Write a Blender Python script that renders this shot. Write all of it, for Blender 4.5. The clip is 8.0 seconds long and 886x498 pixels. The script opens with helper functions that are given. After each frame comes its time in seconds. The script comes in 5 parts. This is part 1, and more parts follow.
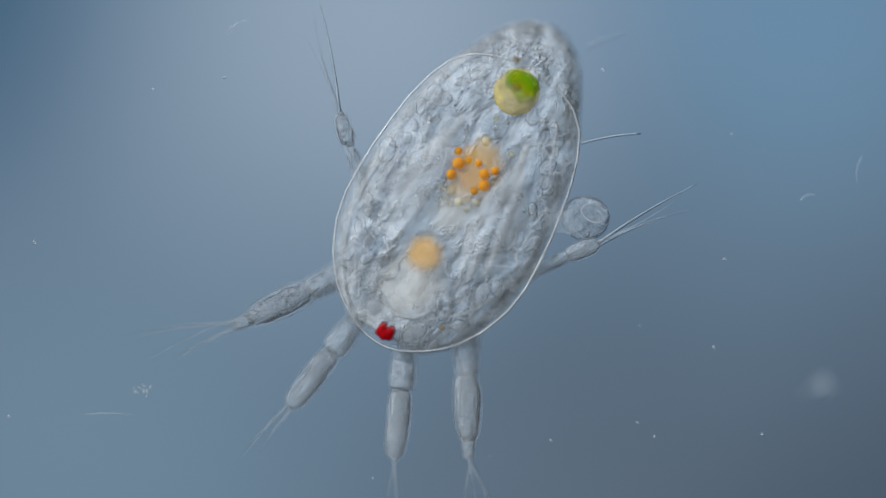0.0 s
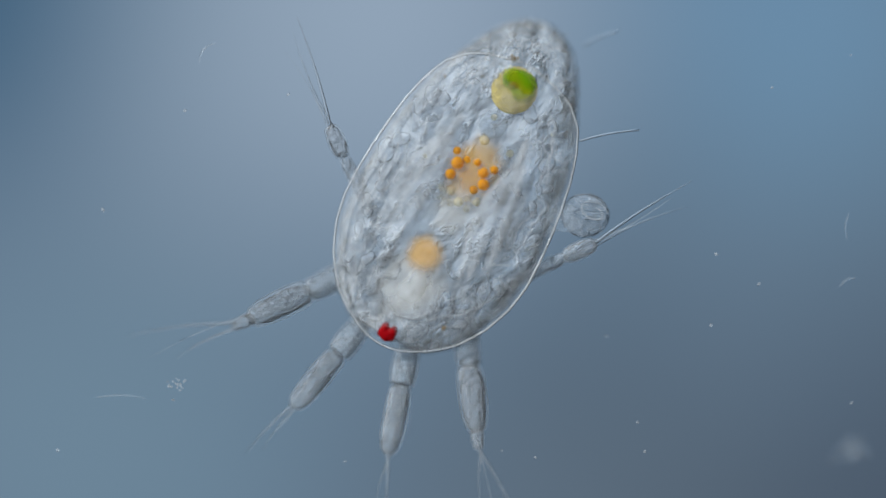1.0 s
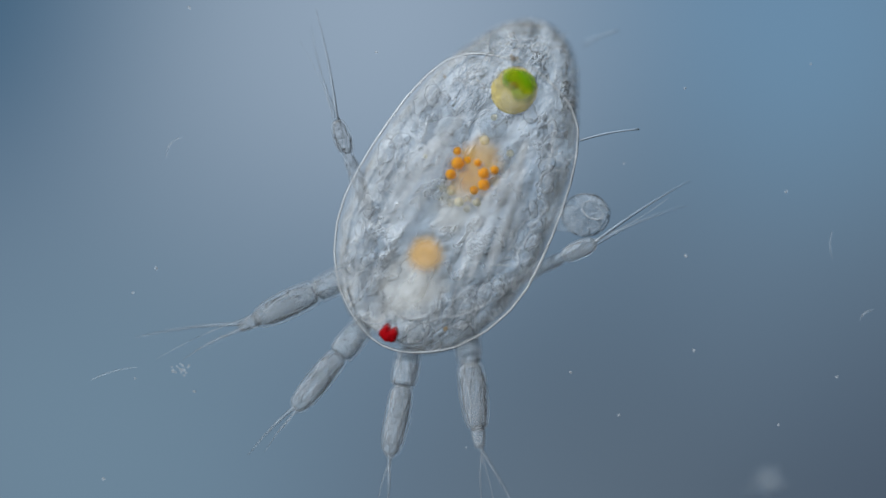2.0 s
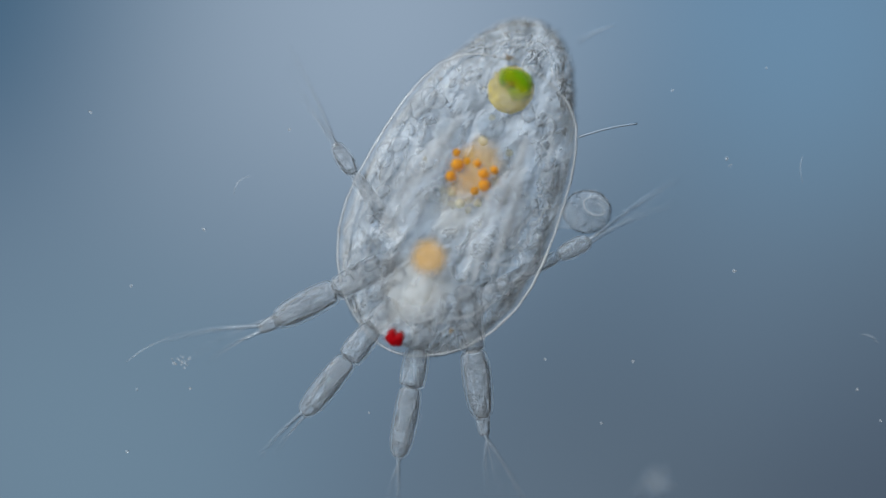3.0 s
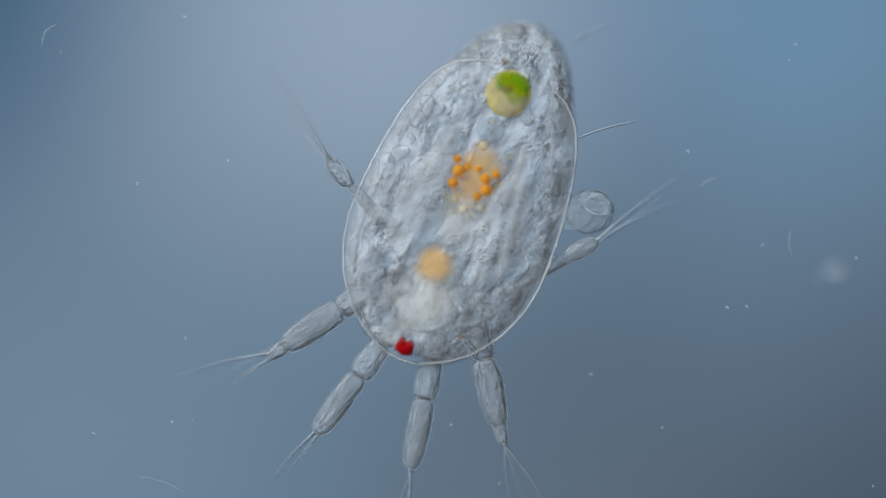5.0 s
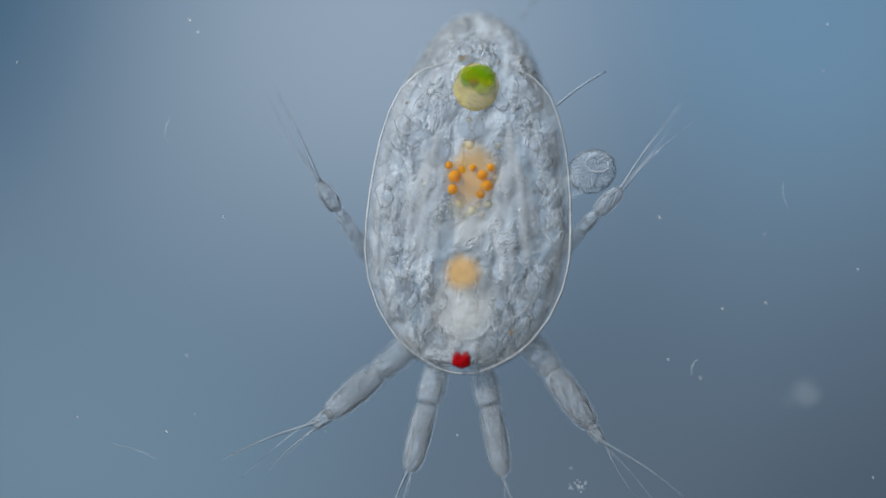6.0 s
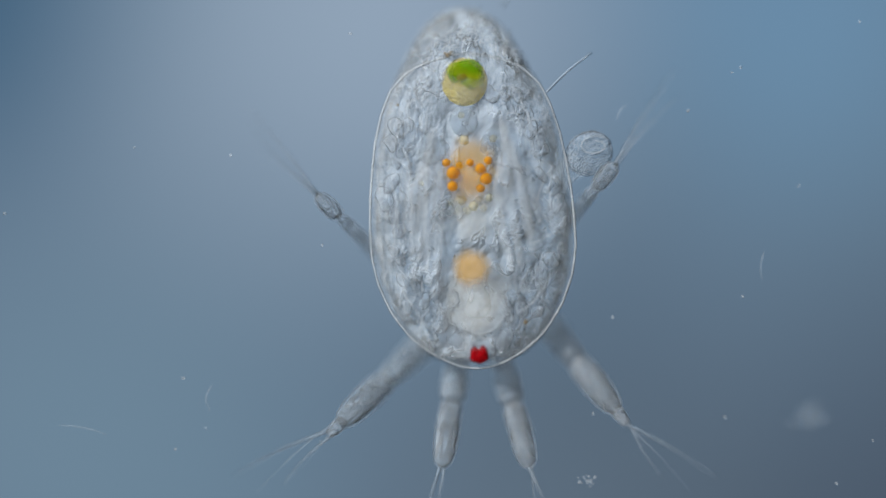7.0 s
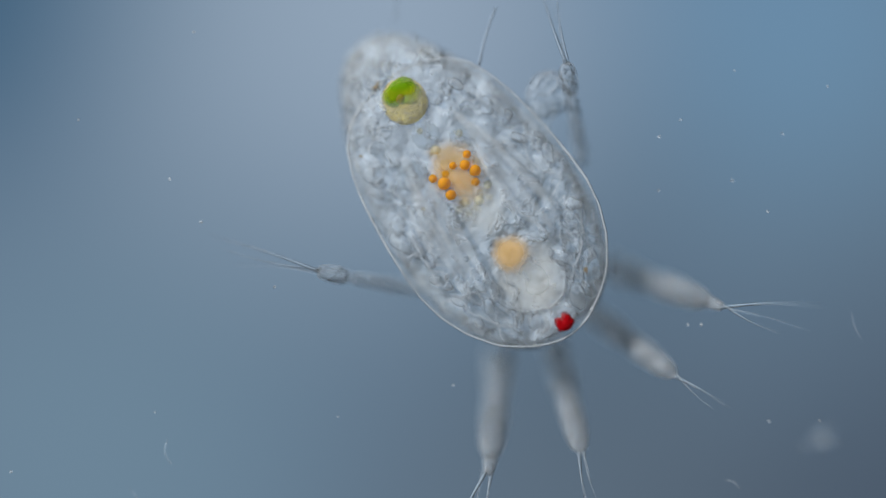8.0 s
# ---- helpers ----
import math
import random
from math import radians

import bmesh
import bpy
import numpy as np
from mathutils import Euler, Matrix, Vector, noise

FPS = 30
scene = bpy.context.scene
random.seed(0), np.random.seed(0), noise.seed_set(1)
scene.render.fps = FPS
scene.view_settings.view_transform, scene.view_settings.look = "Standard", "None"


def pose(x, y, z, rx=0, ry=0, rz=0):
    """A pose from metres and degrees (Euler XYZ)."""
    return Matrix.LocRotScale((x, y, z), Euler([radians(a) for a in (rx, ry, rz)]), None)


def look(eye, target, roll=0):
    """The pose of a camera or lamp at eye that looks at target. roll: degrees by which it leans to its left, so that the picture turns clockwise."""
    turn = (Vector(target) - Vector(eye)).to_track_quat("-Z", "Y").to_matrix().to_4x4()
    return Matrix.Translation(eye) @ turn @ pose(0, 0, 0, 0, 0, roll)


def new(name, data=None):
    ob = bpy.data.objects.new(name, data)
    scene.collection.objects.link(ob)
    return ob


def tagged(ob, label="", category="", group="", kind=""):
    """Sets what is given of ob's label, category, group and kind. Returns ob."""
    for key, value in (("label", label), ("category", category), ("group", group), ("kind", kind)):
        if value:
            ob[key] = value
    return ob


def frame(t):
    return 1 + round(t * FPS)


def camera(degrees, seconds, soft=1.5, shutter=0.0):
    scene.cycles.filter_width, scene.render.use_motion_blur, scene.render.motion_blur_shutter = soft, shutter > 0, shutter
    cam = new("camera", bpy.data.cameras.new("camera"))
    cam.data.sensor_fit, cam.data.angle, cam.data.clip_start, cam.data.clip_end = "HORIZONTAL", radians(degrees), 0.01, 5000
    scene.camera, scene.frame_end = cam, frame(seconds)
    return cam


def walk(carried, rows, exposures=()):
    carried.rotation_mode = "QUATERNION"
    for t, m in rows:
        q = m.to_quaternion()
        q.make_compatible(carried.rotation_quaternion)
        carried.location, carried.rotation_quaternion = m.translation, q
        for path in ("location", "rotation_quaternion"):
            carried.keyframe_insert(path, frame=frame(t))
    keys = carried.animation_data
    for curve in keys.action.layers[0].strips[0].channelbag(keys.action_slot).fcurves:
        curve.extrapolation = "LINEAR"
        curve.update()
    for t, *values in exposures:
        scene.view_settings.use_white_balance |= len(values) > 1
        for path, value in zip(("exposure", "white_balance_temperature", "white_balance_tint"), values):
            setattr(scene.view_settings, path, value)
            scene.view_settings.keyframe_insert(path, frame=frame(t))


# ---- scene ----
# A transparent crustacean larva in a drop of water under a microscope, enlarged: one scene metre stands for 0.45 mm.
cam = camera(12.0, 8.0, soft=1.2)
DEPTH = 0.784 / math.tan(radians(6.0))
cam.data.dof.use_dof = True
cam.data.dof.focus_distance = DEPTH
cam.data.dof.aperture_fstop = 0.066
walk(cam, [(0.0, pose(0, 0, DEPTH)), (8.0, pose(0, 0, DEPTH))], exposures=[(0.0, 0.0), (8.0, 0.0)])
scene.cycles.transparent_max_bounces = 24

# ---- light: a raking sun lamp added for relief, and an added even fill ----
world = bpy.data.worlds.new("ambient_fill")
scene.world = world
world.use_nodes = True
world.node_tree.nodes["Background"].inputs["Color"].default_value = (0.87, 0.94, 1.0, 1)
world.node_tree.nodes["Background"].inputs["Strength"].default_value = 0.5
sun = new("oblique_beam", bpy.data.lights.new("oblique_beam", "SUN"))
sun.data.energy = 6.0
sun.data.angle = radians(2)
sun.data.color = (0.90, 0.96, 1.0)
sun.matrix_basis = look((-2.1, 1.9, 1.6), (0, 0, 0))


# ---- materials ----
def nodes_of(name):
    m = bpy.data.materials.new(name)
    m.use_nodes = True
    m.node_tree.nodes.clear()
    return m, m.node_tree.nodes, m.node_tree.links


def math_node(n, l, op, a, b):
    q = n.new("ShaderNodeMath")
    q.operation = op
    for i, v in enumerate((a, b)):
        if isinstance(v, (int, float)):
            q.inputs[i].default_value = v
        else:
            l.new(v, q.inputs[i])
    return q.outputs[0]


def noise_node(n, l, vector, scale, detail, rough=0.55, warp=0.0):
    q = n.new("ShaderNodeTexNoise")
    q.inputs["Scale"].default_value, q.inputs["Detail"].default_value = scale, detail
    q.inputs["Roughness"].default_value, q.inputs["Distortion"].default_value = rough, warp
    l.new(vector, q.inputs["Vector"])
    return q


def tissue(name, color, alpha, dark=None, grain=120.0, relief=0.35, cell=0.0, vary=0.15, gloss=0.25, through_light=0.25, rough=0.3, stretch=(1, 1, 1), thin_middle=1.0, depth=0.02, lens=0.0, fade=None, grit=0.3, calm=0.5, ior=0.76, swell=0.6, crease_part=0.2, border_part=0.22, swell_size=0.0):
    """Clear living tissue: scattering surface, some light through it, see-through by alpha, wet gloss, folds and grain as relief.
    thin_middle: how much of the alpha is left over the middle of the body. fade: middle and half widths of a cloud that thins out."""
    m, n, l = nodes_of(name)
    co = n.new("ShaderNodeTexCoord")
    mp = n.new("ShaderNodeMapping")
    mp.inputs["Scale"].default_value = stretch
    l.new(co.outputs["Object"], mp.inputs["Vector"])
    at = mp.outputs[0]
    fine = noise_node(n, l, at, grain, 2.0)
    folds = noise_node(n, l, at, grain * 0.16, 3.0, 0.5, 0.9)
    broad = noise_node(n, l, at, swell_size or grain / 7, 3.4 if swell_size else 4.0, 0.5, 0.8)
    # narrow meandering creases
    crease = math_node(n, l, "ABSOLUTE", math_node(n, l, "SUBTRACT", folds.outputs["Fac"], 0.5), 0)
    crease = math_node(n, l, "MINIMUM", math_node(n, l, "MULTIPLY", crease, 11.0), 1.0)
    height = math_node(n, l, "ADD", math_node(n, l, "MULTIPLY", fine.outputs["Fac"], grit), math_node(n, l, "MULTIPLY", crease, crease_part))
    height = math_node(n, l, "ADD", height, math_node(n, l, "MULTIPLY", broad.outputs["Fac"], swell))
    if cell:
        # cells with narrow sunken borders
        vor = n.new("ShaderNodeTexVoronoi")
        vor.feature = "DISTANCE_TO_EDGE"
        vor.inputs["Scale"].default_value = cell
        warp = n.new("ShaderNodeMixRGB")
        warp.inputs["Fac"].default_value = 0.06
        l.new(at, warp.inputs["Color1"])
        l.new(folds.outputs["Color"], warp.inputs["Color2"])
        l.new(warp.outputs[0], vor.inputs["Vector"])
        border = math_node(n, l, "MINIMUM", math_node(n, l, "MULTIPLY", vor.outputs["Distance"], 11.0), 1.0)
        height = math_node(n, l, "ADD", height, math_node(n, l, "MULTIPLY", border, border_part))
    patch = noise_node(n, l, at, grain / 16, 1.0)
    patch_size = n.new("ShaderNodeMapRange")
    patch_size.inputs["From Min"].default_value, patch_size.inputs["From Max"].default_value = 0.38, 0.66
    patch_size.inputs["To Min"].default_value, patch_size.inputs["To Max"].default_value = calm, 1.0
    l.new(patch.outputs["Fac"], patch_size.inputs["Value"])
    height = math_node(n, l, "MULTIPLY", height, patch_size.outputs[0])
    bump = n.new("ShaderNodeBump")
    bump.inputs["Strength"].default_value, bump.inputs["Distance"].default_value = relief, depth
    l.new(height, bump.inputs["Height"])
    ramp = n.new("ShaderNodeValToRGB")
    low = dark or tuple(c * (1 - vary) for c in color)
    ramp.color_ramp.elements[0].color, ramp.color_ramp.elements[1].color = (*low, 1), (*color, 1)
    ramp.color_ramp.elements[0].position, ramp.color_ramp.elements[1].position = 0.36, 0.64
    l.new(broad.outputs["Fac"], ramp.inputs["Fac"])
    skin = n.new("ShaderNodeBsdfDiffuse")
    pass_on = n.new("ShaderNodeBsdfTranslucent")
    for node in (skin, pass_on):
        l.new(ramp.outputs[0], node.inputs["Color"])
        l.new(bump.outputs[0], node.inputs["Normal"])
    mix = n.new("ShaderNodeMixShader")
    mix.inputs[0].default_value = through_light
    l.new(skin.outputs[0], mix.inputs[1])
    l.new(pass_on.outputs[0], mix.inputs[2])
    body = mix.outputs[0]
    if alpha < 1:
        clear = n.new("ShaderNodeBsdfTransparent")
        see = n.new("ShaderNodeMixShader")
        veil = math_node(n, l, "MULTIPLY", math_node(n, l, "ADD", math_node(n, l, "MULTIPLY", broad.outputs["Fac"], 0.8), 0.6), alpha)
        if thin_middle < 1:
            flat = n.new("ShaderNodeMapping")
            flat.inputs["Scale"].default_value = (1 / 0.18, 1 / 0.275, 0)
            l.new(co.outputs["Object"], flat.inputs["Vector"])
            size = n.new("ShaderNodeVectorMath")
            size.operation = "LENGTH"
            l.new(flat.outputs[0], size.inputs[0])
            rim = n.new("ShaderNodeMapRange")
            rim.interpolation_type = "SMOOTHSTEP"
            rim.inputs["From Min"].default_value, rim.inputs["From Max"].default_value = 0.42, 0.86
            rim.inputs["To Min"].default_value, rim.inputs["To Max"].default_value = thin_middle, 1.0
            wobble = math_node(n, l, "ADD", size.outputs["Value"], math_node(n, l, "MULTIPLY", math_node(n, l, "SUBTRACT", broad.outputs["Fac"], 0.5), 0.5))
            l.new(wobble, rim.inputs["Value"])
            veil = math_node(n, l, "MULTIPLY", veil, rim.outputs[0])
        if fade:
            cloud = n.new("ShaderNodeMapping")
            cloud.vector_type = "TEXTURE"
            cloud.inputs["Location"].default_value = (fade[0], fade[1], 0)
            cloud.inputs["Scale"].default_value = (fade[2], fade[3], 1000)
            l.new(co.outputs["Object"], cloud.inputs["Vector"])
            size = n.new("ShaderNodeVectorMath")
            size.operation = "LENGTH"
            l.new(cloud.outputs[0], size.inputs[0])
            thin = n.new("ShaderNodeMapRange")
            thin.interpolation_type = "SMOOTHSTEP"
            thin.inputs["From Min"].default_value, thin.inputs["From Max"].default_value = 1.0, 0.25
            wobble = math_node(n, l, "ADD", size.outputs["Value"], math_node(n, l, "MULTIPLY", math_node(n, l, "SUBTRACT", broad.outputs["Fac"], 0.5), 0.7))
            l.new(wobble, thin.inputs["Value"])
            veil = math_node(n, l, "MULTIPLY", veil, thin.outputs[0])
        l.new(veil, see.inputs[0])
        if lens:
            bend = n.new("ShaderNodeBsdfRefraction")
            bend.inputs["IOR"].default_value, bend.inputs["Roughness"].default_value = ior, 0.0
            l.new(bump.outputs[0], bend.inputs["Normal"])
            both = n.new("ShaderNodeMixShader")
            both.inputs[0].default_value = lens
            l.new(clear.outputs[0], both.inputs[1])
            l.new(bend.outputs[0], both.inputs[2])
            l.new(both.outputs[0], see.inputs[1])
        else:
            l.new(clear.outputs[0], see.inputs[1])
        l.new(body, see.inputs[2])
        body = see.outputs[0]
    wet = n.new("ShaderNodeMixShader")
    film = n.new("ShaderNodeBsdfGlossy")
    film.inputs["Roughness"].default_value = rough
    l.new(bump.outputs[0], film.inputs["Normal"])
    edge = n.new("ShaderNodeFresnel")
    edge.inputs["IOR"].default_value = 1.33
    l.new(bump.outputs[0], edge.inputs["Normal"])
    l.new(math_node(n, l, "MULTIPLY", edge.outputs[0], gloss), wet.inputs[0])
    l.new(body, wet.inputs[1])
    l.new(film.outputs[0], wet.inputs[2])
    out = n.new("ShaderNodeOutputMaterial")
    l.new(wet.outputs[0], out.inputs["Surface"])
    return m


FIELD = (0.26, 0.40, 0.55)


def lit_field():
    """The microscope's blue lit field; its bright-to-dark slope is added to shade refracting tissue."""
    m, n, l = nodes_of("lit_field")
    co = n.new("ShaderNodeTexCoord")
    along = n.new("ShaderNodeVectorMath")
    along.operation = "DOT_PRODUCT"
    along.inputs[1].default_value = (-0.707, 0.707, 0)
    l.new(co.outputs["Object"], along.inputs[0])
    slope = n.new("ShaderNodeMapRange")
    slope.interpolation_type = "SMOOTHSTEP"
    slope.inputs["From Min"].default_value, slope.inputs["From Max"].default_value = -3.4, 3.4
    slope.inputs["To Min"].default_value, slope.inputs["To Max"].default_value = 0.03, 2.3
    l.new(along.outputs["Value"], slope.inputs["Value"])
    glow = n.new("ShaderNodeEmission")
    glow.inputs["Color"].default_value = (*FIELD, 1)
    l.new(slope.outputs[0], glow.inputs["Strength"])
    out = n.new("ShaderNodeOutputMaterial")
    l.new(glow.outputs[0], out.inputs["Surface"])
    return m


def field_light_tint():
    """Glass slide; its blue-grey tint paints uneven field light and cancels the slope."""
    m, n, l = nodes_of("field_light_tint")
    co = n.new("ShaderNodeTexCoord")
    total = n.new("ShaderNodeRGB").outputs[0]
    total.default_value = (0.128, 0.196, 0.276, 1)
    # soft spots painting where the lit field looks brighter or darker
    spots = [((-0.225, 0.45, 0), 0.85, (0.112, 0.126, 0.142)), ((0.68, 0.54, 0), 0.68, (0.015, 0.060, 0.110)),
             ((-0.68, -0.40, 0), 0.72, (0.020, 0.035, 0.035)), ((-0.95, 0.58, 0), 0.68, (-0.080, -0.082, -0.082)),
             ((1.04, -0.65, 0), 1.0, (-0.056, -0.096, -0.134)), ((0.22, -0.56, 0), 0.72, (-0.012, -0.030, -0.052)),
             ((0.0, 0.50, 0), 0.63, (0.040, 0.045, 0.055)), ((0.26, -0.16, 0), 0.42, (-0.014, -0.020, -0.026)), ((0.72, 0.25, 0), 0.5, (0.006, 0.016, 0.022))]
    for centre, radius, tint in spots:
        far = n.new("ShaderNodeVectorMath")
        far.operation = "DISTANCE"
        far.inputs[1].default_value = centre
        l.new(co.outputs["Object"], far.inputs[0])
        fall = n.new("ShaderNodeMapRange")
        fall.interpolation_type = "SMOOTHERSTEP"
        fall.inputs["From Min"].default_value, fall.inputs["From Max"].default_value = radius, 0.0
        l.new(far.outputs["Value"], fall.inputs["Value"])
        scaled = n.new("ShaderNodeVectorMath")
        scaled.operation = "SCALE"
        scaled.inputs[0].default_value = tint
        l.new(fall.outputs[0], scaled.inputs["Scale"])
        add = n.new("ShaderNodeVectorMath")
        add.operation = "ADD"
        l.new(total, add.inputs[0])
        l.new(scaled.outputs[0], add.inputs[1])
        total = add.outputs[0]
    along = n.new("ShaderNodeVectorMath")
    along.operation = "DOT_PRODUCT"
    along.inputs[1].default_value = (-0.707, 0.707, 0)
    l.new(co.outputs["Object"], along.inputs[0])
    # divide out the backdrop's slope, so that only bent rays show it
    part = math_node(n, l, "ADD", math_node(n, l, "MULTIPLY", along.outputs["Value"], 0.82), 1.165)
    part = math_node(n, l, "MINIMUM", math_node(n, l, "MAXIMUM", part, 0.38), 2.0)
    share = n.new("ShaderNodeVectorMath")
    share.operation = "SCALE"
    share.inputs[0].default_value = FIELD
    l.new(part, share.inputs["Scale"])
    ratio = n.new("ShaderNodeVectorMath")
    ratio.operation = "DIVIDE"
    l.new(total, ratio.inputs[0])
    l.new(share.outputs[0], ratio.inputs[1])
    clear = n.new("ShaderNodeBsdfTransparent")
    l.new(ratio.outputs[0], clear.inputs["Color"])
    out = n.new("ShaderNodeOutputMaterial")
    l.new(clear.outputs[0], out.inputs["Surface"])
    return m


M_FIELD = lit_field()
M_LIGHT_TINT = field_light_tint()
M_CLEAR, made, links = nodes_of("clear_glass")
links.new(made.new("ShaderNodeBsdfTransparent").outputs[0], made.new("ShaderNodeOutputMaterial").inputs["Surface"])
M_SHELL = tissue("shell", (0.84, 0.88, 0.92), 0.055, grain=200, relief=0.7, gloss=0.15, rough=0.35, thin_middle=0.3, grit=0.16, calm=0.25, swell=0.45, crease_part=0.06)
M_INNER_SKIN = tissue("inner_skin", (0.80, 0.87, 0.93), 0.04, grain=60, relief=0.1, gloss=0.1)
M_RIM = tissue("shell_edge", (0.90, 0.90, 0.89), 0.26, grain=60, relief=0.1, gloss=0.3, rough=0.25, lens=1.0, ior=0.8)
M_TRUNK = tissue("trunk", (0.92, 0.91, 0.88), 0.255, grain=250, relief=1.0, cell=19, gloss=0.1, rough=0.35, lens=1.0, grit=0.2, calm=0.25, ior=0.8, swell=0.62, swell_size=34.0, depth=0.045, crease_part=0.06, stretch=(1.15, 0.8, 1), border_part=0.09)
M_LIMB = tissue("limb", (0.93, 0.95, 0.97), 0.165, grain=230, relief=1.0, cell=40, gloss=0.14, rough=0.35, stretch=(1.2, 0.6, 1), lens=1.0, calm=0.7, ior=0.82, depth=0.06, swell=0.6, through_light=0.2, grit=0.28, crease_part=0.16)
M_LIMB_UNDER = tissue("limb_under_side", (0.88, 0.92, 0.95), 0.06, grain=60, relief=0.05, gloss=0.1, lens=1.0, ior=0.82)
M_FIBRE = tissue("limb_fibre", (0.92, 0.93, 0.94), 0.05, grain=190, relief=0.3, gloss=0.1, lens=1.0, ior=0.86)
M_CUTICLE = tissue("cuticle", (0.88, 0.91, 0.94), 0.05, grain=60, relief=0.15, gloss=0.3, rough=0.3)
M_SETA = tissue("bristle", (0.78, 0.82, 0.86), 0.10, grain=80, relief=0.1, gloss=0.3, rough=0.3, lens=1.0, ior=0.8)
M_FINE_SETA = tissue("fine_bristle", (0.78, 0.82, 0.86), 0.08, grain=80, relief=0.1, gloss=0.4, rough=0.3, lens=0.6, ior=1.3)
M_MUSCLE = tissue("muscle", (0.97, 0.96, 0.94), 0.1, grain=190, relief=0.8, stretch=(1.6, 0.2, 1), gloss=0.15, depth=0.02, lens=0.5, ior=0.92, swell=0.5, crease_part=0.06)
M_CELL = tissue("cell", (0.84, 0.86, 0.87), 0.05, grain=140, relief=0.5, gloss=0.3, rough=0.28, depth=0.01, lens=0.8, ior=0.9)
M_MEMBRANE = tissue("membrane", (0.84, 0.88, 0.92), 0.2, grain=120, relief=0.3, gloss=0.35, rough=0.25, lens=0.9, ior=0.9)
M_STOMACH = tissue("stomach", (0.90, 0.86, 0.78), 0.3, grain=110, relief=0.35, depth=0.012, fade=(-0.002, -0.150, 0.082, 0.095))
M_MIDGUT = tissue("midgut", (0.88, 0.84, 0.76), 0.25, grain=130, relief=0.5, depth=0.012, fade=(0.0, 0.010, 0.062, 0.085))
M_SETULE = tissue("setule", (0.84, 0.88, 0.92), 0.2, grain=80, relief=0.1, gloss=0.2)
M_FOOT = tissue("clear_foot", (0.80, 0.87, 0.93), 0.07, grain=50, relief=0.2, gloss=0.15)
M_AMBER = tissue("amber_oil", (0.72, 0.31, 0.001), 0.8, (0.76, 0.33, 0.001), grain=40, relief=0.05, gloss=0.1, rough=0.4, through_light=0.4)
M_AMBER_HAZE = tissue("amber_tissue", (0.80, 0.38, 0.001), 0.34, (0.78, 0.44, 0.02), grain=150, relief=0.3, fade=(0.0, 0.084, 0.060, 0.070))
M_PALE_OIL = tissue("pale_oil", (0.88, 0.82, 0.56), 0.42, grain=60, relief=0.1, gloss=0.5, rough=0.25)
M_TAN = tissue("tan_oil", (0.66, 0.43, 0.19), 0.66, (0.62, 0.38, 0.13), grain=160, relief=0.3, gloss=0.1, depth=0.01, fade=(-0.004, -0.090, 0.041, 0.041))
M_VACUOLE = tissue("vacuole", (0.78, 0.60, 0.13), 0.55, (0.68, 0.53, 0.14), grain=230, relief=1.0, gloss=0.1, depth=0.02, lens=0.3, ior=0.9, grit=0.6, swell=0.1, crease_part=0.0)
M_ALGA = tissue("green_alga", (0.12, 0.27, 0.002), 0.8, (0.26, 0.30, 0.006), grain=110, relief=0.5, gloss=0.1, depth=0.01, fade=(0.003, 0.255, 0.048, 0.044))
M_RUST = tissue("rust_spot", (0.34, 0.19, 0.02), 0.4, grain=90, relief=0.3)
M_EYE = tissue("red_pigment", (0.34, 0.003, 0.006), 0.95, (0.18, 0.001, 0.003), grain=90, relief=0.3, gloss=0.1, depth=0.006, fade=(0.0, -0.2445, 0.031, 0.031))
M_BUBBLE = tissue("clear_vesicle", (0.78, 0.84, 0.84), 0.06, grain=30, relief=0.05, gloss=0.2, rough=0.18, lens=1.0, ior=0.93)
M_CILIATE = tissue("ciliate", (0.88, 0.89, 0.90), 0.22, grain=300, relief=1.0, cell=70, gloss=0.1, lens=1.0, ior=0.87, grit=0.3, swell=0.5, depth=0.05)
M_DEBRIS = tissue("debris", (0.56, 0.58, 0.60), 0.18, grain=200, relief=0.4, gloss=0.5)
M_DEBRIS_FAINT = tissue("faint_debris", (0.70, 0.74, 0.78), 0.06, grain=90, relief=0.4)
M_DEBRIS_BLUR = tissue("cloudy_debris", (0.70, 0.74, 0.78), 0.008, grain=90, relief=0.2, gloss=0.1)

# ---- geometry helpers; lengths in thousandths of a metre ----
U = 0.001


def mesh_object(name, verts, faces, material, parent=None, label="", relief=None):
    me = bpy.data.meshes.new(name)
    volume = 0.0
    for f in faces:
        a = Vector(verts[f[0]])
        volume += sum(a.dot(Vector(verts[f[q]]).cross(Vector(verts[f[q + 1]]))) for q in range(1, len(f) - 1))
    if volume < 0:
        faces = [tuple(reversed(f)) for f in faces]
    me.from_pydata([tuple(c * U for c in v) for v in verts], [], faces)
    me.update()
    if relief:
        normals = [v.normal.copy() for v in me.vertices]
        for v, nn in zip(me.vertices, normals):
            v.co += nn * (relief(v.co / U) * U)
        me.update()
    me.polygons.foreach_set("use_smooth", [True] * len(me.polygons))
    me.materials.append(material)
    ob = new(name, me)
    if parent:
        ob.parent = parent
    if label:
        tagged(ob, label)
    return ob


def two_sided(ob, under):
    """Another material for the faces that look down."""
    ob.data.materials.append(under)
    for face in ob.data.polygons:
        face.material_index = int(face.normal.z < -0.03)
    return ob


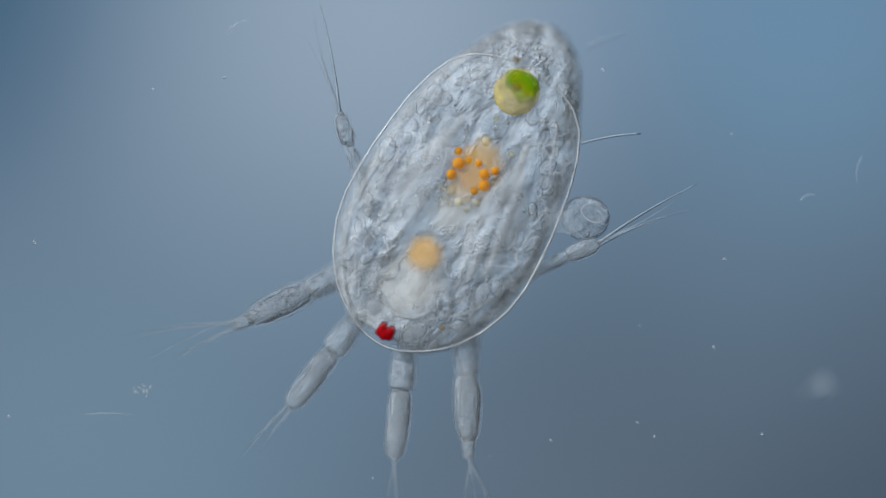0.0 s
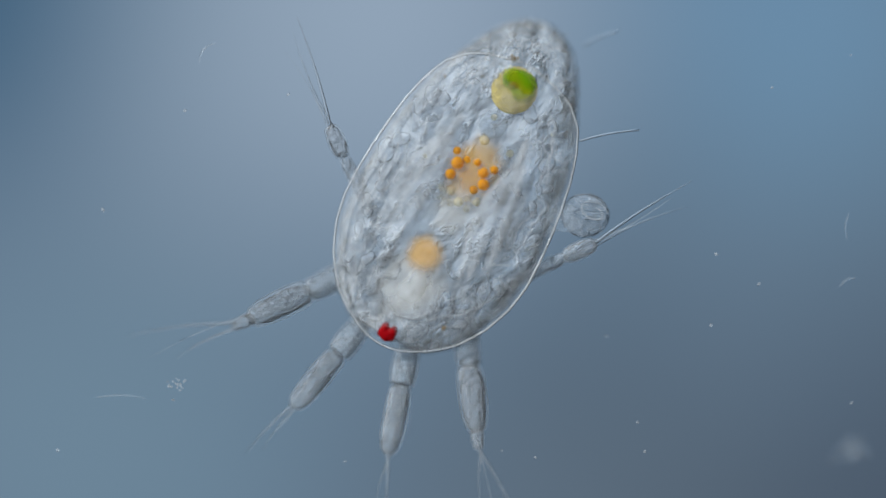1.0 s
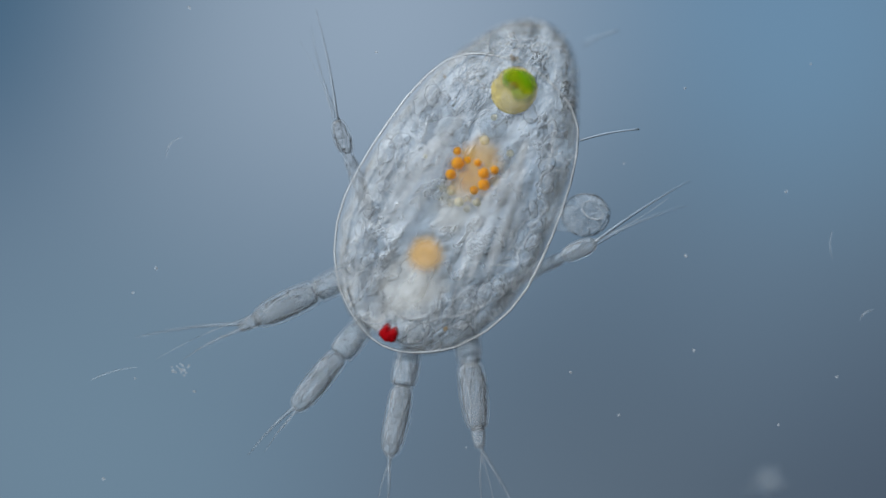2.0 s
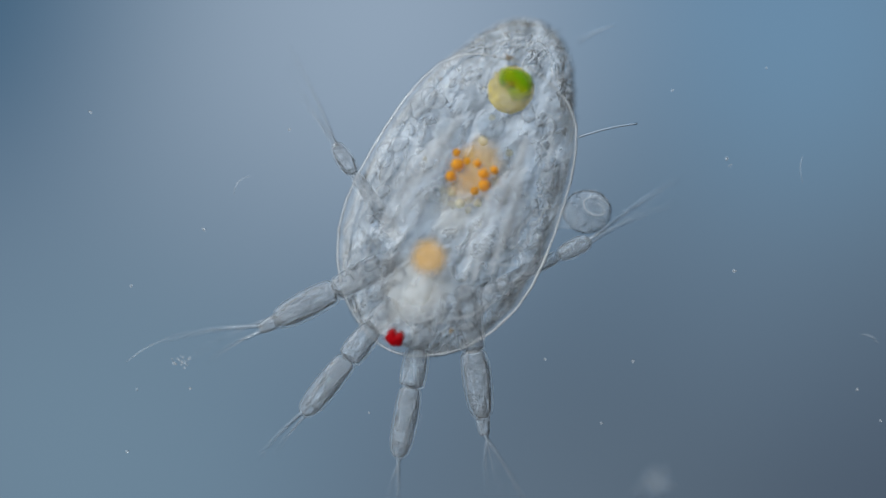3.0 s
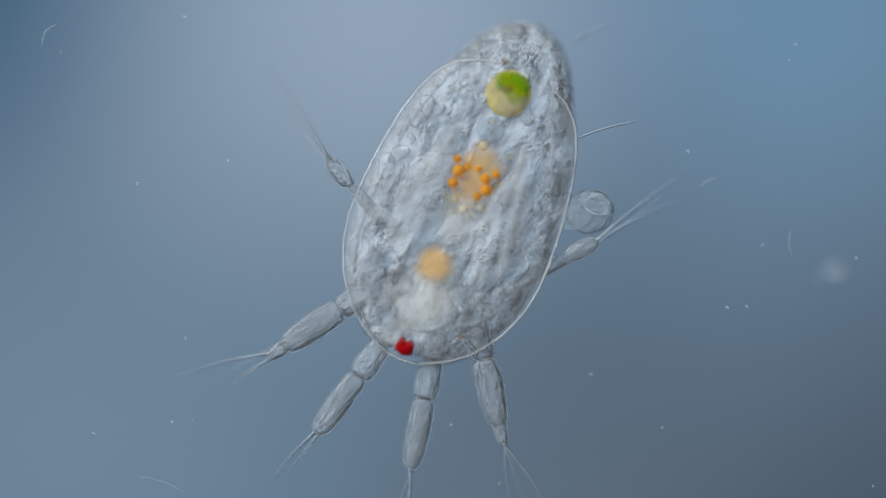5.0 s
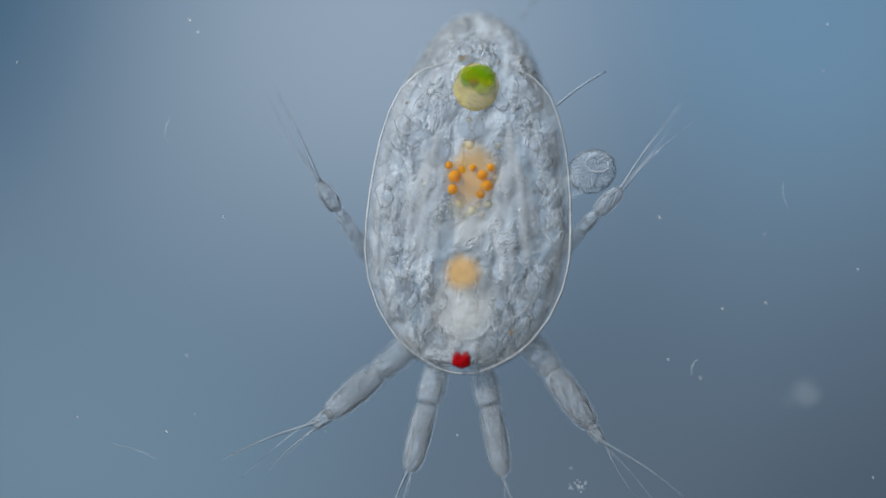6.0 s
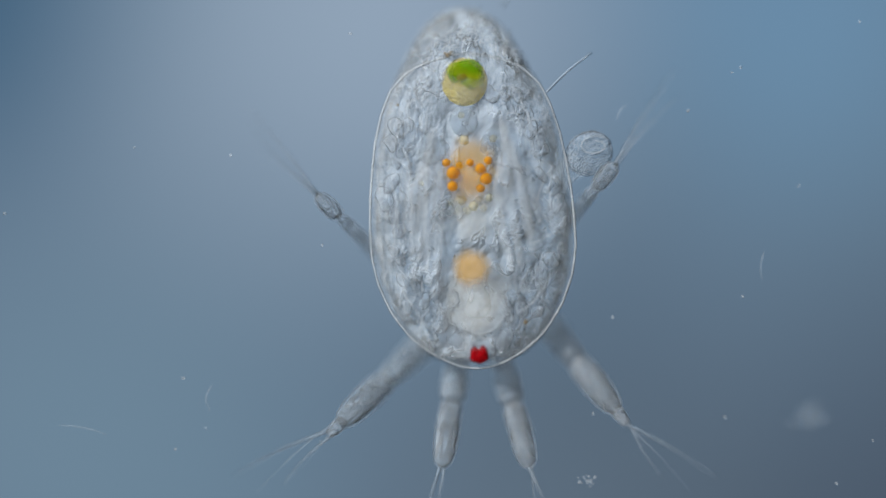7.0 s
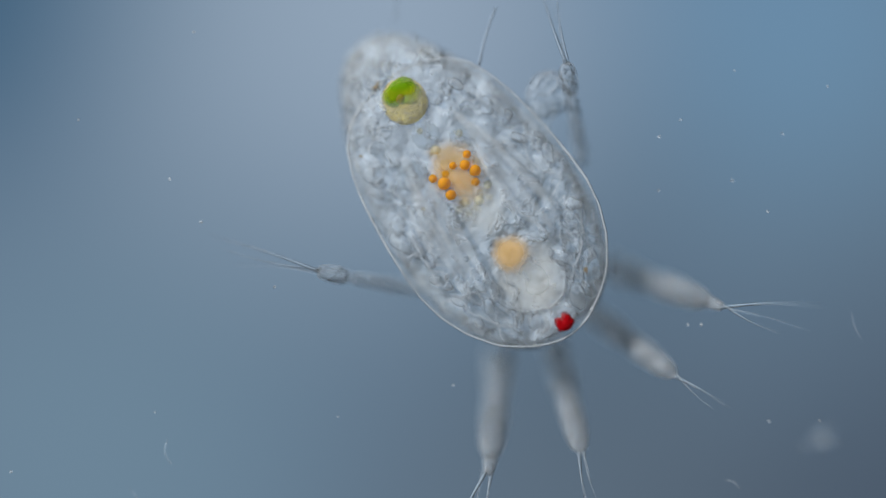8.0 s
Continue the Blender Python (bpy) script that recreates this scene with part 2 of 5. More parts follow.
def rings_mesh(rings):
    """Faces between closed rings of equal length, with a fan at both ends."""
    k = len(rings[0])
    verts = [p for r in rings for p in r]
    faces = []
    for i in range(len(rings) - 1):
        for j in range(k):
            a, b = i * k + j, i * k + (j + 1) % k
            faces.append((a, b, b + k, a + k))
    for ring, flip in ((0, True), (len(rings) - 1, False)):
        c = [sum(p[q] for p in rings[ring]) / k for q in range(3)]
        verts.append(tuple(c))
        m = len(verts) - 1
        for j in range(k):
            a, b = ring * k + j, ring * k + (j + 1) % k
            faces.append((b, a, m) if flip else (a, b, m))
    return verts, faces


def tube(points, radii, k=8):
    """A tapered tube through points."""
    rings = []
    pts = [Vector(p) for p in points]
    for i, p in enumerate(pts):
        d = (pts[min(i + 1, len(pts) - 1)] - pts[max(i - 1, 0)]).normalized()
        side = d.cross(Vector((0, 0, 1)))
        side = side.normalized() if side.length > 1e-4 else Vector((1, 0, 0))
        up = side.cross(d)
        rings.append([tuple(p + (side * math.cos(a) + up * math.sin(a)) * radii[i]) for a in (2 * math.pi * j / k for j in range(k))])
    return rings_mesh(rings)


def bent(a, b, bow=0.0, n=10, lift=0.0):
    """Points from a to b, bowed sideways and up."""
    a, b = Vector(a), Vector(b)
    d = b - a
    side = Vector((-d.y, d.x, 0)) * bow
    return [a + d * t + (side + Vector((0, 0, lift))) * math.sin(math.pi * t) for t in (i / (n - 1) for i in range(n))]


def blob(centre, radii, nu=14, nv=20, power=1.0, turn=0.0):
    """A rounded body: rings from pole to pole along z."""
    cx, cy, cz = centre
    ca, sa = math.cos(turn), math.sin(turn)
    rings = []
    for i in range(nu):
        th = math.pi * (i + 0.5) / nu
        s, c = math.sin(th) ** power, math.cos(th)
        ring = []
        for j in range(nv):
            ph = 2 * math.pi * j / nv
            x, y = radii[0] * s * math.cos(ph), radii[1] * s * math.sin(ph)
            ring.append((cx + x * ca - y * sa, cy + x * sa + y * ca, cz - radii[2] * c))
        rings.append(ring)
    return rings_mesh(rings)


def joined(pieces):
    verts, faces = [], []
    for v, f in pieces:
        base = len(verts)
        verts += v
        faces += [tuple(i + base for i in face) for face in f]
    return verts, faces


def lumps(amp, size, shift=0.0):
    return lambda p: amp * noise.noise(Vector((p.x / size + shift, p.y / size, p.z / size)))


def wrinkles(coarse, fine, cells, size=26.0, shift=0.0):
    """Relief of living tissue: swellings, cells with sunken borders, fine folds."""
    def height(p):
        q = Vector((p.x + shift, p.y, p.z))
        h = coarse * noise.noise(q / (size * 2.2)) + fine * noise.noise(q / 7.0) + 0.5 * fine * noise.noise(q / 3.6)
        if cells:
            w = q + Vector((noise.noise(q / 30), noise.noise(q / 30 + Vector((9, 0, 0))), 0)) * 16
            d = noise.voronoi(w / size)[0]
            h += cells * min(1.0, (d[1] - d[0]) * 4.0) * (0.5 + 0.5 * noise.noise(q / 60 + Vector((0, 3, 0))))
        fold = 1 - abs(noise.noise(Vector((q.x / 22 + 5, q.y / 44, q.z / 30)))) * 5
        if fold > 0:
            h -= coarse * 0.8 * fold
        return h
    return height


def widths(table):
    ys = [r[0] for r in table]
    sq = [r[1] ** 2 for r in table]
    return lambda y: math.sqrt(max(0.0, float(np.interp(y, ys, sq))))


# ---- the lit field far below, and the slide whose tint paints its uneven light ----
square = ((-1, -1), (1, -1), (1, 1), (-1, 1))
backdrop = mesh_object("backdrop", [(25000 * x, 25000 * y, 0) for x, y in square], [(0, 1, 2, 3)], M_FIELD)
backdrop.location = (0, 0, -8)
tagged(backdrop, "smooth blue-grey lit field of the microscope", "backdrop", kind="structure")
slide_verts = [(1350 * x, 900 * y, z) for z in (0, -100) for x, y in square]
slide = mesh_object("glass_slide", slide_verts, [(0, 1, 2, 3), (7, 6, 5, 4), (0, 4, 5, 1), (1, 5, 6, 2), (2, 6, 7, 3), (3, 7, 4, 0)], M_LIGHT_TINT)
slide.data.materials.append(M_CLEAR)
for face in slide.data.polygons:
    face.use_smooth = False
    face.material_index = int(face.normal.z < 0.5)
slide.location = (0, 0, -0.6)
tagged(slide, "glass slide with uneven blue-grey field light in its tint", "glass slide", kind="structure")

# ---- the larva ----
larva = tagged(new("crustacean_larva"), "transparent oval crustacean larva with red eye and amber oil drops", "larva")

# trunk: the tapered soft body under the shell
trunk_w = widths([(-265, 0), (-256, 50), (-240, 82), (-215, 110), (-170, 140), (-100, 167), (0, 174), (100, 165), (190, 145), (240, 126), (290, 100), (340, 68), (362, 42), (373, 0)])


def trunk_section(y):
    """Half width, height of the middle, rise above it and fall below it."""
    w = trunk_w(y)
    low = min(1.0, max(0.0, (y - 190) / 150)) ** 1.3
    rise = 50 * min(1.0, w / 70) ** 0.5
    if y > 190:
        hump = 62 * math.sqrt(max(0.0, 1 - (max(0.0, y - 250) / 123) ** 2))
        blend = min(1.0, (y - 190) / 70)
        rise += (hump - rise) * blend * blend * (3 - 2 * blend)
    return w, -44 - 12 * low, rise, 36 * (w / 164) ** 0.75


rings = []
N_RING, N_ROUND = 190, 150
for i in range(N_RING):
    t = -math.cos(math.pi * (i + 0.5) / N_RING) * 0.6 + (2 * (i + 0.5) / N_RING - 1) * 0.4
    y = 61.5 + 311.5 * t
    w, mid, rise, fall = trunk_section(y)
    ring = []
    for j in range(N_ROUND):
        a = 2 * math.pi * j / N_ROUND
        ring.append((w * math.cos(a), y, mid + (rise if math.sin(a) > 0 else fall) * math.copysign(abs(math.sin(a)) ** 0.6, math.sin(a))))
    rings.append(ring)
trunk = mesh_object("trunk", *rings_mesh(rings), M_TRUNK, larva, "soft whitish wrinkled trunk with tapered rear end", wrinkles(1.6, 0.5, 1.5, 18))

# shell: an oval lens with a domed top
shell_w = widths([(-268, 0), (-250, 62), (-210, 117), (-160, 152), (-110, 172), (-60, 181), (-10, 181), (40, 178), (90, 172), (140, 164), (190, 150), (230, 132), (262, 100), (280, 55), (290, 0)])


def shell_point(r, a, z):
    y = 11 + 279 * math.sin(a)
    return (r * shell_w(y) * math.copysign(1, math.cos(a)), 11 + 279 * r * math.sin(a), z)


rings = []
N_ROUND = 360
for i in range(70):
    r = math.sin(math.pi / 2 * (i + 0.5) / 70)
    rings.append([shell_point(r, -2 * math.pi * j / N_ROUND, 3 + 38 * (1 - r ** 3) ** 0.7) for j in range(N_ROUND)])
for i in range(14):
    r = math.cos(math.pi / 2 * (i + 0.5) / 14)
    rings.append([shell_point(r, -2 * math.pi * j / N_ROUND, 3 - 15 * (1 - r * r)) for j in range(N_ROUND)])
shell = mesh_object("shell", *rings_mesh(rings), M_SHELL, larva, "thin clear domed shell", wrinkles(1.5, 0.35, 1.2, 34, 400))
for ob in (trunk, shell):
    two_sided(ob, M_INNER_SKIN)
# pale tube that imitates the bright line refracted light draws along the shell's rim
edge = [Vector(shell_point(1.0, 2 * math.pi * j / 240, 3)) for j in range(240)]
rings = []
for j, p in enumerate(edge):
    d = (edge[(j + 1) % 240] - edge[j - 1]).normalized()
    side = d.cross(Vector((0, 0, 1)))
    rings.append([tuple(p + (side * math.cos(a) + Vector((0, 0, 1)) * math.sin(a)) * 2.3) for a in (2 * math.pi * q / 6 for q in range(6))])
verts = [p for r in rings for p in r]
faces = [(j * 6 + q, j * 6 + (q + 1) % 6, ((j + 1) % 240) * 6 + (q + 1) % 6, ((j + 1) % 240) * 6 + q) for j in range(240) for q in range(6)]
mesh_object("shell_rim", verts, faces, M_RIM, larva, "thin glassy rim, pale for the bright line at the edge")

# organs
vacuole = mesh_object("food_vacuole", *blob((0, 240, 6), (41, 43, 15), 30, 44), M_VACUOLE, larva, "grainy yellowish food ball", lumps(1.2, 5))
alga_bits = [((3, 255, 18), (32, 23, 6), 0.2), ((-13, 258, 18), (19, 17, 6), 0.0), ((15, 244, 18), (21, 22, 6), 0.8)]
mesh_object("alga", *joined([blob(c, r, 16, 22, 1.0, a) for c, r, a in alga_bits]), M_ALGA, vacuole, "bright green swallowed alga", lumps(2.0, 9))
mesh_object("alga_core", *blob((-4, 247, 22), (9, 7, 3), 12, 16), M_RUST, vacuole, "rust brown spot", lumps(1.5, 5))
for centre, r in (((-66, 124, 8), 28), ((-5, 168, 6), 25), ((48, 131, 5), 24)):
    v = mesh_object("vesicle", *blob(centre, (r, r, r * 0.3), 20, 28), M_BUBBLE, larva, "clear round vesicle")
    if r != 24:
        mesh_object("nucleus", *blob((centre[0] + 2, centre[1] - 2, centre[2] + r * 0.2), (6, 6, 5), 10, 14), M_CELL, v)
drops = [(-29, 79, 13, 12), (20, 84, 14, 10), (29, 66, 13, 11), (-31, 56, 12, 10), (-40, 98, 8, 8), (34, 98, 9, 8), (18, 50, 2, 8), (2, 96, 12, 7), (-17, 92, 4, 7)]
for x, y, z, r in drops:
    mesh_object("oil_drop", *blob((x, y, z + 5), (0.92 * r, 0.92 * r, 0.9 * r), 14, 20), M_AMBER, larva, "glossy amber oil drop")
pale = [(4, 19, 4, 9), (32, 33, 2, 8), (-18, 31, 0, 10), (-34, 27, -2, 7), (45, 137, 3, 7), (-6, 137, 2, 9), (-9, 181, 6, 6), (14, 30, -2, 7), (22, 14, -1, 6), (-8, 12, -3, 7), (-86, 64, 6, 4), (-24, 12, -5, 6)]
for x, y, z, r in pale:
    mesh_object("pale_drop", *blob((x, y, z), (r, r, r), 12, 16), M_PALE_OIL, larva, "small pale cream oil drop")
mesh_object("gut_tissue", *blob((0, 86, 14), (62, 80, 4), 20, 36), M_AMBER_HAZE, larva, "hazy amber gut tissue", lumps(2, 16))
mesh_object("stomach", *blob((-2, -150, 2), (80, 90, 11), 26, 44), M_STOMACH, larva, "pale rounded stomach", lumps(3, 22))
mesh_object("midgut", *blob((0, 10, 0), (58, 82, 9), 26, 40), M_MIDGUT, larva, "pale grainy midgut", wrinkles(3, 2, 2, 18))
mesh_object("tan_drop", *blob((-4, -90, 22), (38, 39, 9), 26, 36), M_TAN, larva, "large round tan oil drop", lumps(0.7, 5))

# red eye with two lobes
eye = joined([blob((-7, -242, 14), (9, 14, 8), 14, 18, 1.0, 0.12), blob((7, -242, 14), (9, 14, 8), 14, 18, 1.0, -0.12), blob((-9, -249, 14), (8, 8, 7), 12, 16), blob((9, -249, 14), (8, 8, 7), 12, 16), blob((0, -247, 14), (13, 13, 8), 12, 16)])
mesh_object("eye", *eye, M_EYE, larva, "small two-lobed ruby red eye", lumps(1.2, 5))

# muscle strands, a sheaf of spindles on each side
rng = random.Random(5)
for side in (-1, 1):
    for x_top, y_top, x_low, y_low, peak, z in ((62, 158, 84, -108, 11, 22), (74, 142, 98, -84, 10, 20), (52, 118, 70, -98, 10, 21), (88, 112, 110, -60, 9, 16), (104, 96, 118, -20, 8, 12), (60, 172, 96, 60, 8, 17)):
        top = (side * (x_top + rng.uniform(-4, 4)), y_top + rng.uniform(-14, 10), z)
        low = (side * (x_low + rng.uniform(-4, 4)), y_low + rng.uniform(-10, 14), z - 1)
        line = bent(top, low, side * rng.uniform(-0.07, 0.02), 40, 2)
        line = [p + Vector((3 * noise.noise(Vector((q / 9, x_top, side))), 0, 0)) for q, p in enumerate(line)]
        girth = [peak * (0.12 + 0.88 * math.sin(math.pi * min(1.0, (q + 0.8) / 40)) ** 0.6) for q in range(40)]
        verts, faces = tube(line, girth, 16)
        mesh_object("muscle_strand", [(x, y, z + 0.45 * (h - z)) for x, y, h in verts], faces, M_MUSCLE, larva, "pale silky muscle strand", lumps(1.2, 10))

# thin membranes that part the tissue along the margin, with branches towards the rim
def membrane(points, r, z):
    """A thin wandering ridge through points of the plan."""
    line = []
    for (x0, y0), (x1, y1) in zip(points, points[1:]):
        k = max(2, int(math.hypot(x1 - x0, y1 - y0) / 5))
        for q in range(k):
            p = Vector((x0 + (x1 - x0) * q / k, y0 + (y1 - y0) * q / k, z))
            line.append(p + Vector((noise.noise(p / 17), noise.noise(p / 17 + Vector((7, 0, 0))), noise.noise(p / 25))) * 6)
    last = len(line) - 1
    girth = [1.3 * r * (0.25 + 0.75 * min(1.0, q / 4, (last - q) / 4)) * (1 + 0.5 * noise.noise(p / 9)) for q, p in enumerate(line)]
    mesh_object("membrane", *tube(line, girth, 7), M_MEMBRANE, larva, "thin wandering membrane")


for side in (-1, 1):
    for level, low, high in ((14, 0.74, 0.86), (3, 0.55, 0.86)):
        ring = []
        for q in range(15):
            a = math.pi * (0.36 - 0.74 * q / 14)
            x, y, _ = shell_point(rng.uniform(low, high), a, 0)
            ring.append((side * abs(x), y))
        for q in range(0, 14, 5):
            membrane(ring[q:q + rng.choice((4, 5, 6))], rng.uniform(1.3, 2.0), level)
        for q in range(1, 14):
            if rng.random() < 0.75:
                x, y = ring[q]
                out = rng.uniform(18, 44) * rng.choice((1, 1, -1))
                membrane([(x, y), (x + side * out * 0.6, y + rng.uniform(-16, 16)), (x + side * out, y + rng.uniform(-30, 30))] if abs(x) + out < shell_w(y) - 6 else [(x, y), (x - side * 20, y + rng.uniform(-30, 30))], rng.uniform(0.9, 1.7), level - 2)
for z in (5, 9):
    membrane([((74 - z) * math.sin(a), -138 - 68 * math.cos(a)) for a in (0.22 * q - 1.5 for q in range(14))], 2.0, z)
for i in range(46):
    x, y = rng.uniform(-125, 125), rng.uniform(-200, 290)
    if abs(x) > trunk_w(y) - 24 or abs(x) < 62 and y < 135:
        continue
    a, ln = rng.uniform(-1.2, 1.2), rng.uniform(22, 70)
    w, mid, rise, _ = trunk_section(y)
    z = mid + rise * math.sqrt(max(0.0, 1 - (x / w) ** 2)) + 1 if i % 3 else 5
    if y > 215:
        ln *= 0.35
    membrane([(x, y), (x + math.sin(a) * ln * 0.5, y + math.cos(a) * ln * 0.5), (x + math.sin(a + 0.7) * ln, y + math.cos(a + 0.7) * ln)], rng.uniform(0.8, 1.6), z)

# rounded cells between shell and trunk
for i in range(44):
    a = 2 * math.pi * i / 44 + rng.uniform(-0.04, 0.04)
    r = rng.uniform(0.72, 0.93)
    x, y, _ = shell_point(r, a, 0)
    if abs(x) < 34 and y > 180 or abs(x) < 26 and y < -210:
        continue
    s = rng.uniform(8, 17)
    cell = blob((x, y, rng.choice((-2, 4, 8))), (s * rng.uniform(0.6, 1.0), s * rng.uniform(0.9, 1.5), s * 0.5), 12, 18, 1.0, rng.uniform(-0.6, 0.6))
    mesh_object("marginal_cell", *cell, M_CELL, larva, "glassy rounded cell", lumps(6, 13))
# twisted folds near the front
for i in range(48):
    side = rng.choice((-1, 1))
    x, y = side * rng.uniform(45, 120), rng.uniform(-215, -100)
    if abs(x) > shell_w(y) - 18:
        continue
    a, ln = rng.uniform(-0.9, 0.9), rng.uniform(14, 40)
    z = rng.uniform(0, 16)
    line = bent((x, y, z), (x + math.sin(a) * ln, y + math.cos(a) * ln, z), rng.uniform(-0.4, 0.4), 10)
    mesh_object("tissue_fold", *tube(line, [rng.uniform(2.2, 4.6) * (0.5 if q in (0, 9) else 1) for q in range(10)], 8), M_CELL, larva, "twisted glassy fold")
# short bristles on the rear end
pieces = []
for i in range(190):
    x = rng.uniform(-72, 72)
    y = 334 - 34 * (x / 66) ** 2 - abs(rng.gauss(0, 13))
    w, mid, rise, _ = trunk_section(y)
    if abs(x) > 0.95 * w:
        continue
    a = rng.uniform(-1.0, 1.0)
    z = mid + rise * math.sqrt(max(0, 1 - (x / w) ** 2))
    pieces.append(tube([(x, y, z), (x + math.sin(a) * 4, y + math.cos(a) * 4, z + 2.5), (x + math.sin(a) * 6.5, y + math.cos(a) * 6.5, z + 3)], [1.2, 1.0, 0.6], 5))
tagged(mesh_object("bristles", *joined(pieces), M_SETULE, larva, "many tiny bristles"), kind="stuff")
for x, y, z, r in ((85, -191, 12, 4), (-27, 288, 10, 4), (-21, 292, 8, 3), (-32, 292, 7, 2.6), (-120, 205, 8, 2.6)):
    mesh_object("pigment_spot", *blob((x, y, z), (r, r * 1.2, r * 0.8), 8, 11), M_RUST, larva, "tiny rust brown spot", lumps(0.8, 3))
# single hairs on the shell and rear
for a, b, r in (((144, 214, 0), (228, 280, -2), 2.2), ((72, 370, -46), (116, 421, -26), 1.6), ((-25, 280, 16), (38, 371, 32), 1.3), ((58, 268, 16), (87, 325, 30), 1.3), ((-30, 282, 14), (-66, 330, 30), 1.2)):
    mesh_object("hair", *tube(bent(a, b, 0.03, 12), [r * (1 - 0.02 * q) for q in range(12)], 7), M_SETA, larva, "thin stiff hair")

# round ciliate seated on the flank by a broad clear foot
ciliate = tagged(new("ciliate"), "round colourless ciliate seated on the flank of the larva", "ciliate")
mesh_object("body", *blob((56, 50, 2), (43, 39, 12), 40, 60, 0.9, 0.5), M_CILIATE, ciliate, "grainy rounded cell body", wrinkles(1.0, 0.5, 1.0, 12))
two_sided(ciliate.children[0], M_INNER_SKIN)
mesh_object("foot", *tube(bent((-4, 0, -4), (40, 36, 2), 0.05, 10), [21, 20, 20, 20, 21, 22, 23, 24, 25, 22], 20), M_FOOT, ciliate, "clear broad foot")
crown = [(66 + 27 * math.cos(a + 0.6) * (1 - 0.06 * a), 62 + 19 * math.sin(a + 0.6) * (1 - 0.075 * a), 12 + 0.5 * a) for a in (0.3 * q for q in range(25))]
mesh_object("mouth_spiral", *tube(crown, [1.2 + 1.0 * math.sin(math.pi * q / 25) for q in range(25)], 8), M_MEMBRANE, ciliate, "spiral rim of the mouth")


# ---- limbs: each reaches along its own -y from the root ----
def segment(name, parent, y0, y1, profile, label, shift):
    """A jointed piece between y0 and y1 with the half widths of profile along it."""
    n = 46
    rings = []
    for i in range(n):
        t = 0.5 - 0.5 * math.cos(math.pi * (i + 0.35) / (n - 0.3))
        w = float(np.interp(t, np.linspace(0, 1, len(profile)), profile)) * 0.88 * min(1.0, 0.34 + math.sqrt(max(0.0, t * (1 - t))) * 2.4)
        rings.append([(w * math.cos(a), -(y0 + (y1 - y0) * t), w * 0.5 * math.sin(a)) for a in (-2 * math.pi * j / 36 for j in range(36))])
    # clear outer skin, then the grainy flesh within it
    mesh_object("cuticle", *rings_mesh(rings), M_CUTICLE, parent, "clear outer skin", lumps(0.8, 20, shift))
    mid = -0.5 * (y0 + y1)
    core = [[(x * 0.80, mid + (y - mid) * 0.955, z * 0.80) for x, y, z in ring] for ring in rings]
    verts, faces = rings_mesh(core)
    flesh = mesh_object(name, verts, faces, M_LIMB, parent, label, wrinkles(2.0, 1.0, 2.0, 13, shift))
    return two_sided(flesh, M_LIMB_UNDER)


def bristle(parent, root, tip, r, bow=0.0, lift=0.0):
    n = 16
    tip = (tip[0], tip[1], tip[2] - 0.22 * abs(tip[1] - root[1]))
    line = tube(bent(root, tip, bow, n, lift), [0.8 * r * (1 - 0.85 * q / (n - 1)) for q in range(n)], 7)
    return mesh_object("seta", *line, M_SETA if r > 2.5 else M_FINE_SETA, parent, "long tapering clear bristle")


def fibres(parent, y0, y1, w, seed, count=5):
    """Lengthwise strands inside a limb piece."""
    r = random.Random(seed)
    pieces = []
    for i in range(count):
        x = w * (-0.75 + 1.5 * i / (count - 1))
        pieces.append(tube(bent((x + r.uniform(-2, 2), -y0 - r.uniform(4, 12), w * 0.18), (x * 0.7 + r.uniform(-2, 2), -y1 + r.uniform(6, 14), w * 0.18), r.uniform(-0.05, 0.05), 12, w * 0.14), [r.uniform(1.6, 2.8) for _ in range(12)], 6))
    mesh_object("muscle", *joined(pieces), M_FIBRE, parent, "fine muscle strands")


def antennule(side, shift):
    limb = new("antennule")
    limb.parent = larva
    tagged(limb, "jointed clear front limb")
    segment("base_segment", limb, 0, 66, (19, 23, 25, 23), "", shift)
    segment("middle_segment", limb, 62, 136, (23, 27, 28, 25), "", shift + 50)
    segment("end_segment", limb, 130, 262, (22, 26, 26.5, 25, 17), "grainy oblong end segment", shift + 90)
    fibres(limb, 136, 254, 17, 11 + shift)
    mesh_object("vacuole", *blob((4 * side, -185, 6), (7, 8, 5), 10, 14), M_BUBBLE, limb)
    for root, tip, r, bow in (((-3, -256, 0), (13 * side, -372, 0), 4.4, 0.03 * side), ((5, -257, 0), (-6 * side, -350, -8), 2.8, -0.04), ((0, -257, 3), (2, -318, 10), 1.8, 0.05)):
        bristle(limb, root, tip, r, bow)
    for q in range(3):
        bristle(limb, (20 * side, -176 - 9 * q, 2), (30 * side, -182 - 9 * q, 4), 1.2)
    return limb


def antenna(side, shift):
    limb = new("antenna")
    limb.parent = larva
    tagged(limb, "stout jointed clear limb with a fan of bristles")
    segment("base_segment", limb, 0, 122, (24, 29, 29, 27, 25), "", shift)
    segment("end_segment", limb, 112, 240, (25, 30, 31, 28, 19), "grainy oblong end segment", shift + 40)
    fibres(limb, 120, 232, 21, 31 + shift)
    segment("tip_segment", limb, 228, 270, (14, 15, 13, 10), "", shift + 80)
    for root, tip, r, bow, lift in (((-4, -262, 0), (64 * side, -438, 4), 4.4, 0.03 * side, 0), ((6, -262, 0), (-8 * side, -380, -8), 3.2, -0.05, 0), ((-8, -232, 0), (14 * side, -420, -14), 2.0, 0.03 * side, 0), ((0, -262, 0), (6, -345, 16), 1.6, 0, 0)):
        bristle(limb, root, tip, r, bow, lift)
    return limb


